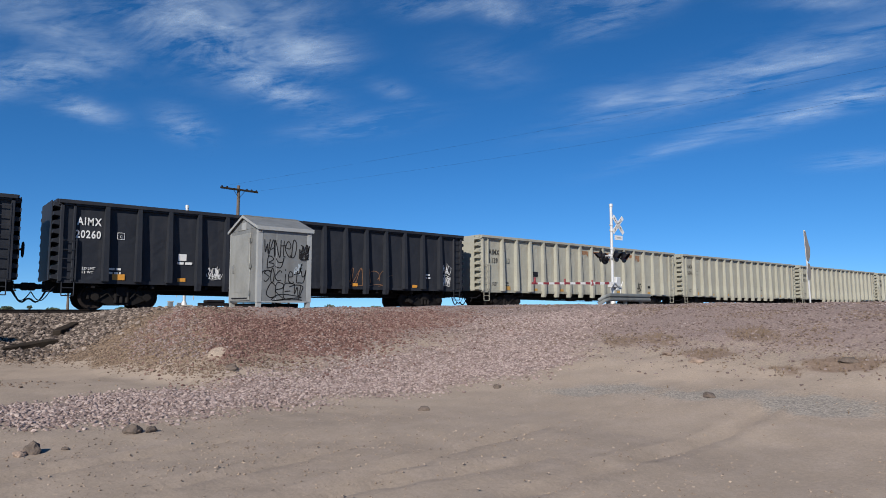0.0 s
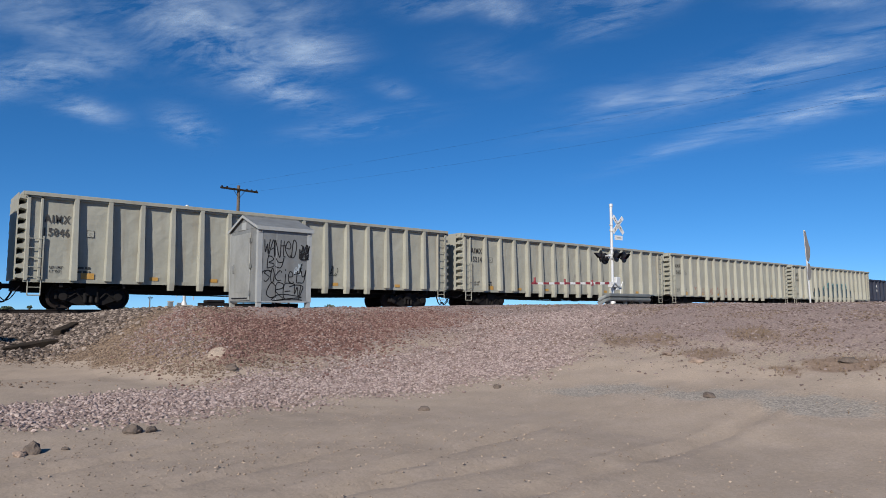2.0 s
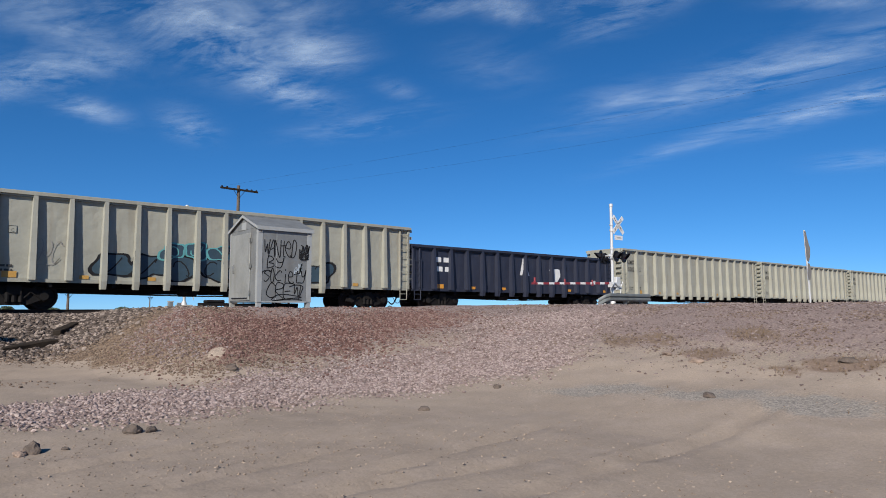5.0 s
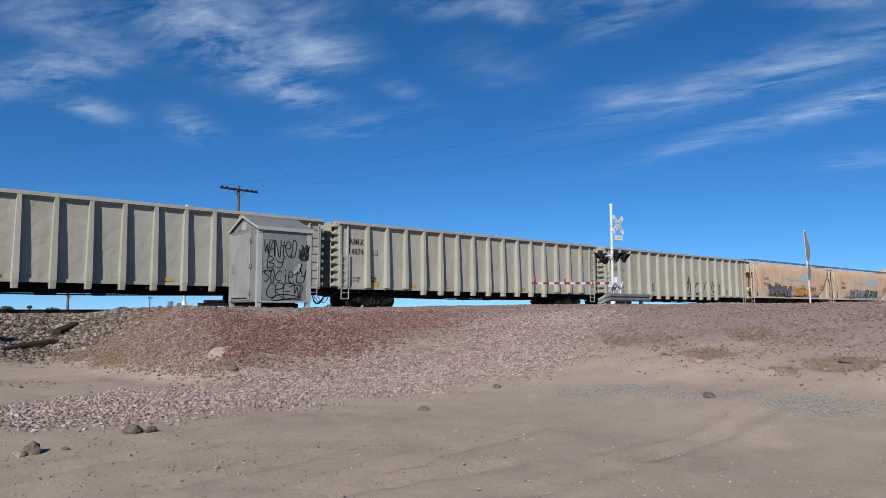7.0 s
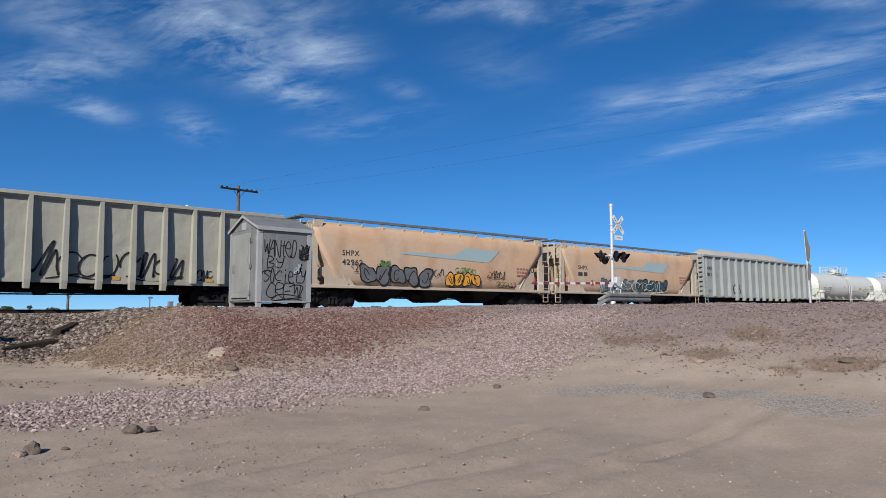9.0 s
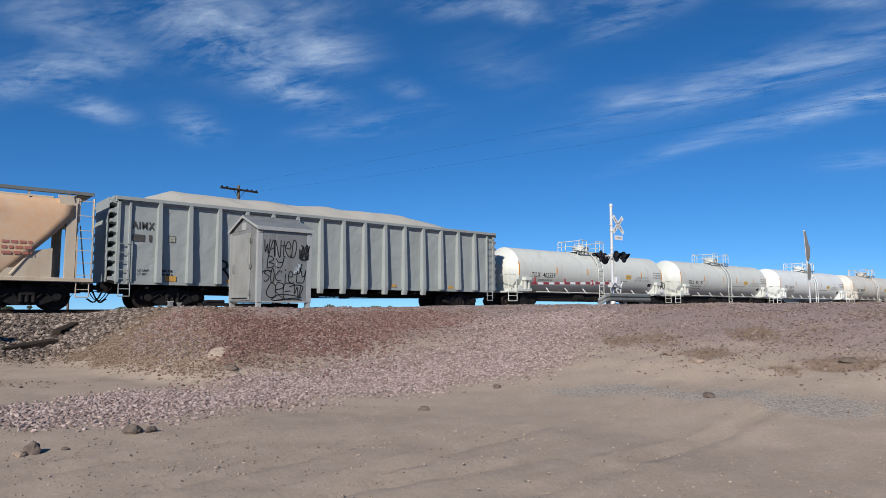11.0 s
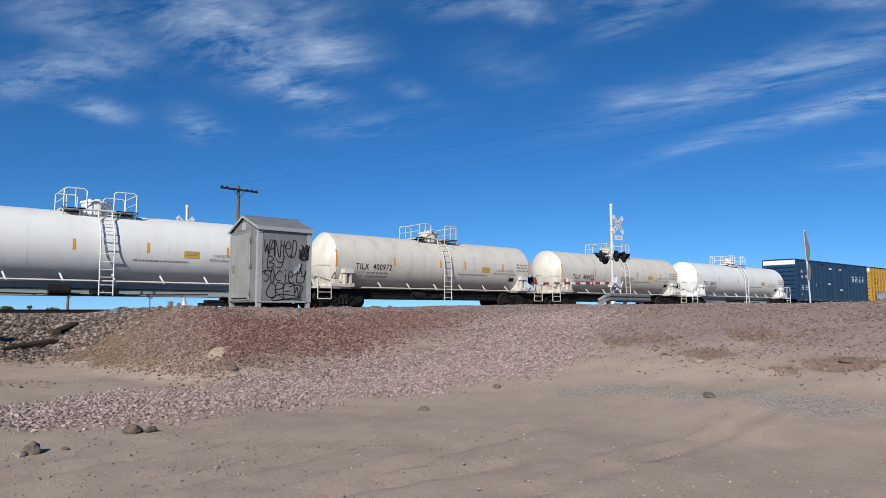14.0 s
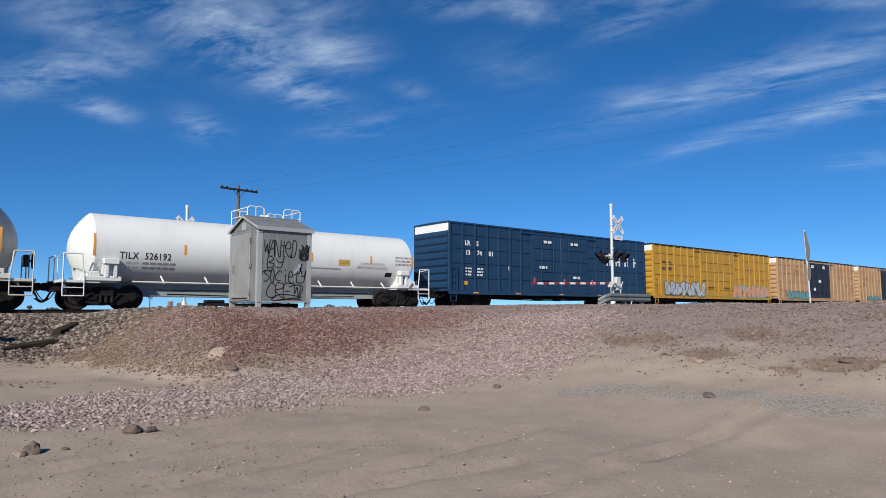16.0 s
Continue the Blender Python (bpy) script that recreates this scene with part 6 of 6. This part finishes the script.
def stub_post(x, y, h, r):
    s = thing("stub_post", "short grey post beside the rail", "post", "stub posts", pose(x, y, height(x, y)))
    part("post", B(-r, r, -r, r, -0.1, h, bevel=0.02), GALV, s)
    part("cap", B(-r * 1.15, r * 1.15, -r * 1.15, r * 1.15, h, h + 0.03), CONCRETE, s)


stub_post(8.35, 27.2, 0.50, 0.09)
stub_post(8.7, 27.25, 0.44, 0.07)
sp = thing("switch_platform", "low black platform on short legs beside the track", "platform", at=pose(9.4, 26.9, height(9.4, 26.9)))
part("deck", B(0, 1.2, -0.25, 0.25, 0.34, 0.46), UNDER, sp)
part("motor_box", B(0.2, 0.95, -0.2, 0.2, 0.46, 0.58, bevel=0.03), UNDER, sp)
for lx in (0.1, 0.6, 1.1):
    part("leg", B(lx - 0.04, lx + 0.04, -0.2, 0.2, -0.1, 0.34), UNDER, sp)
LEAF = paint("dusty_foliage", (0.05, 0.075, 0.035), (0.09, 0.11, 0.06), 0.8, big=2, fine=20)


def far_tree(x, y, h, w, seed, palm=False):
    t = thing("tree", "distant dusty green palm" if palm else "distant dusty green shrub on the plain", "tree", "far trees", pose(x, y, 0.6))
    rng = random.Random(seed)
    bm = bmesh.new()
    rod(bm, (0, 0, -0.2), (0, 0, h * 0.7), 0.12 + h * 0.01, 7, 0.08)
    for k in range(4):
        a = rng.uniform(0, 6.28)
        rod(bm, (0, 0, h * 0.35), (w * 0.35 * math.cos(a), w * 0.35 * math.sin(a), h * 0.75), 0.06, 5, 0.03)
    part("trunk", bm, WOOD, t)
    bm = bmesh.new()
    for k in range(260):
        while True:
            p = Vector((rng.uniform(-1, 1), rng.uniform(-1, 1), rng.uniform(-1, 1)))
            if p.length < 1:
                break
        lob = 1 + 0.35 * noise.noise(p * 2 + Vector((seed, 0, 0)))
        c = Vector((p.x * w / 2 * lob, p.y * w / 2 * lob, h * (0.8 if palm else 0.58) + p.z * h * (0.2 if palm else 0.42) * lob))
        d = Vector((rng.uniform(-1, 1), rng.uniform(-1, 1), rng.uniform(-1, 1))).normalized() * w * 0.09
        e = d.orthogonal().normalized() * w * 0.06
        bm.faces.new([bm.verts.new(c + q) for q in (d, e, -d, -e)])
    part("crown", bm, LEAF, t)


for i, (px, dist, h, w, palm) in enumerate(((-0.620, 150, 3.2, 2.2, True), (-0.585, 210, 2.6, 7.0, False), (-0.43, 230, 3.0, 8.0, False), (-0.405, 260, 3.0, 6.0, False), (-0.17, 160, 3.6, 5.5, False),
                                   (-0.10, 190, 3.2, 8.0, False), (-0.08, 200, 3.6, 4.0, False), (-0.655, 170, 3.0, 6.0, False), (-0.48, 260, 3.2, 9.0, False), (0.03, 240, 3.2, 9.0, False))):
    far_tree(dist * (math.cos(HEAD) + px * math.sin(HEAD)), dist * (math.sin(HEAD) - px * math.cos(HEAD)), h * 0.6, w * 0.55, i, palm)
for px, dist in ((-0.563, 70), (-0.44, 160), (-0.30, 150)):
    utility_pole(dist * (math.cos(HEAD) + px * math.sin(HEAD)), dist * (math.sin(HEAD) - px * math.cos(HEAD)), 3.0 if dist == 70 else 4.0, 1.2, 20, "small distant wooden pole on the plain")


# ---- weeds ----
def dry_weeds(count, seed):
    """Tufts of dry straw on the road bank and at the sand's edge."""
    rng = random.Random(seed)
    bm_v, bm_f = [], []
    made = 0
    while made < count:
        x, y = rng.uniform(8, 17), rng.uniform(3, 15)
        if rng.random() > 0.9 * zone("brown", x, y) ** 1.5 + 0.004:
            continue
        made += 1
        z = height(x, y)
        for k in range(7):
            a, h = rng.uniform(0, 6.28), rng.uniform(0.03, 0.11)
            dx, dy = math.cos(a) * 0.06, math.sin(a) * 0.06
            i = len(bm_v)
            bm_v += [(x - dy * 0.06, y + dx * 0.06, z - 0.01), (x + dy * 0.06, y - dx * 0.06, z - 0.01), (x + dx * rng.uniform(0.5, 1.6), y + dy * rng.uniform(0.5, 1.6), z + h)]
            bm_f.append((i, i + 1, i + 2))
    me = bpy.data.meshes.new("dry_weeds")
    me.from_pydata(bm_v, [], bm_f)
    me.materials.append(paint("dry_straw", (0.20, 0.14, 0.085), (0.13, 0.09, 0.06), 0.9, bump=0))
    tagged(new("dry_weeds", me), "sparse dry brown weeds on the bank", "weeds", kind="stuff")


dry_weeds(280, 5)


# ---- clouds ----
CLOUD_Z = 701.6
CLOUDS_WEST = [
    (295, 2242, 144, -285, 28, 134, 0.80),
    (495, 2550, 94, 34, 15, 104, 0.65),
    (301, 1825, 142, 87, 6, 152, 0.45),
    (839, 2551, 88, 51, 36, 145, 0.55),
    (622, 1652, 213, 87, 43, 201, 0.95),
    (879, 1893, 188, 56, 38, 110, 0.95),
    (851, 1588, 91, -20, 52, 112, 0.95),
    (401, 1601, 92, -75, 15, 56, 0.50),
    (669, 1420, 83, -68, 41, 85, 0.55),
    (1345, 2137, 86, -185, 63, 91, 0.35),
    (933, 1147, 61, -50, 29, 36, 0.55),
]
CLOUDS_EAST = [
    (1048, 1060, 90, -16, 31, 40, 0.65),
    (1304, 901, 8, -114, 61, 31, 0.70),
    (1185, 940, 24, -45, 29, 20, 0.60),
    (1965, 906, -19, -430, 131, 50, 0.62),
    (2446, 829, -86, -282, 110, 31, 0.80),
    (2495, 1247, -155, -481, 97, 41, 0.35),
    (1885, 1289, 38, -128, 108, 68, 0.40),
    (3501, 1129, 53, -125, 136, 43, 0.35),
    (1645, 546, 90, -74, 31, 11, 0.35),
    (1310, 1351, 108, -27, 87, 103, 0.15),
    (1241, 1701, 99, 19, 32, 56, 0.25),
]
CLOUDS = CLOUDS_WEST + CLOUDS_EAST


def cloud_sheet():
    """High thin cirrus: one wide sheet, its cover strongest along a few streaks, torn by stretched noise."""
    x0, x1, y0, y1, n = -400, 4200, 100, 4200, 200
    vs, fs, cover = [], [], []
    for j in range(n + 1):
        for i in range(n + 1):
            x, y = x0 + (x1 - x0) * i / n, y0 + (y1 - y0) * j / n
            c = 0.0
            for cx, cy, ax, ay, bx, by, k in CLOUDS:
                det = ax * by - ay * bx
                u, v = ((x - cx) * by - (y - cy) * bx) / det, (ax * (y - cy) - ay * (x - cx)) / det
                c = max(c, 0.78 * k ** 0.8 * math.exp(-0.62 * (u * u + v * v)))
            vs.append((x, y, 0))
            cover.append(c)
    for j in range(n):
        for i in range(n):
            a = j * (n + 1) + i
            fs.append((a, a + 1, a + n + 2, a + n + 1))
    me = bpy.data.meshes.new("cirrus_clouds")
    me.from_pydata(vs, [], fs)
    me.attributes.new("cover", "FLOAT", "POINT").data.foreach_set("value", cover)
    m = bpy.data.materials.new("thin_cirrus")
    m.use_nodes = True
    nn, l = m.node_tree.nodes, m.node_tree.links
    nn.remove(nn["Principled BSDF"])
    tc = nn.new("ShaderNodeTexCoord")
    at = nn.new("ShaderNodeAttribute")
    at.attribute_name = "cover"
    tot = None
    for rot, sc, scale, wgt in ((-70, (1.8, 1, 1), 0.0045, 0.60), (-82, (2.6, 1, 1), 0.012, 0.28), (-55, (1.8, 1, 1), 0.03, 0.12)):
        mp = nn.new("ShaderNodeMapping")
        mp.vector_type = "TEXTURE"
        mp.inputs["Rotation"].default_value = (0, 0, radians(rot))
        mp.inputs["Scale"].default_value = sc
        l.new(tc.outputs["Object"], mp.inputs["Vector"])
        t = nn.new("ShaderNodeTexNoise")
        t.inputs["Scale"].default_value, t.inputs["Detail"].default_value, t.inputs["Roughness"].default_value, t.inputs["Distortion"].default_value = scale, 7, 0.62, 0.7
        l.new(mp.outputs[0], t.inputs["Vector"])
        w = nn.new("ShaderNodeMath")
        w.operation = "MULTIPLY"
        w.inputs[1].default_value = wgt
        l.new(t.outputs["Fac"], w.inputs[0])
        if tot is None:
            tot = w.outputs[0]
        else:
            a = nn.new("ShaderNodeMath")
            l.new(tot, a.inputs[0])
            l.new(w.outputs[0], a.inputs[1])
            tot = a.outputs[0]
    r = nn.new("ShaderNodeMapRange")
    r.inputs["From Min"].default_value, r.inputs["From Max"].default_value = 0.41, 0.74
    r.inputs["To Max"].default_value = 1.0
    l.new(tot, r.inputs["Value"])
    mul = nn.new("ShaderNodeMath")
    mul.operation, mul.use_clamp = "MULTIPLY", True
    l.new(at.outputs["Fac"], mul.inputs[0])
    l.new(r.outputs[0], mul.inputs[1])
    tr, wh, mx = nn.new("ShaderNodeBsdfTransparent"), nn.new("ShaderNodeBsdfTranslucent"), nn.new("ShaderNodeMixShader")
    wh.inputs["Color"].default_value = (0.76, 0.88, 0.92, 1)
    l.new(mul.outputs[0], mx.inputs[0])
    l.new(tr.outputs[0], mx.inputs[1])
    l.new(wh.outputs[0], mx.inputs[2])
    l.new(mx.outputs[0], nn["Material Output"].inputs["Surface"])
    me.materials.append(m)
    return tagged(new("backdrop_clouds", me), "thin white wind-torn cirrus clouds in a blue sky", "clouds", kind="structure")


clouds = cloud_sheet()


# ---- what moves ----
def motions():
    drift = Vector((math.sin(HEAD), -math.cos(HEAD), 0)) * 62.0
    walk(clouds, [(0.0, pose(-drift.x / 2, -drift.y / 2, CLOUD_Z)), (SPAN, pose(drift.x / 2, drift.y / 2, CLOUD_Z))])
    for c, x0 in CARS:
        walk(c, [(0.0, pose(x0, TRACK, RAIL)), (SPAN, pose(x0 - SPEED * SPAN, TRACK, RAIL))])
    # all wheels turn alike: one keyed roll for the leading and one for the trailing axles
    turn = -math.degrees(SPEED / FPS / WHEEL_R)
    for s, wheels in WHEELS.items():
        walk(wheels[0], [(k / FPS, pose(s * BASE / 2, 0, WHEEL_R, 0, (turn * k) % 360, 0)) for k in range(int(SPAN * FPS) + 1)])
        roll = wheels[0].animation_data
        for w in wheels[1:]:
            w.rotation_mode = "QUATERNION"
            keys = w.animation_data_create()
            keys.action, keys.action_slot = roll.action, roll.action_slot


motions()
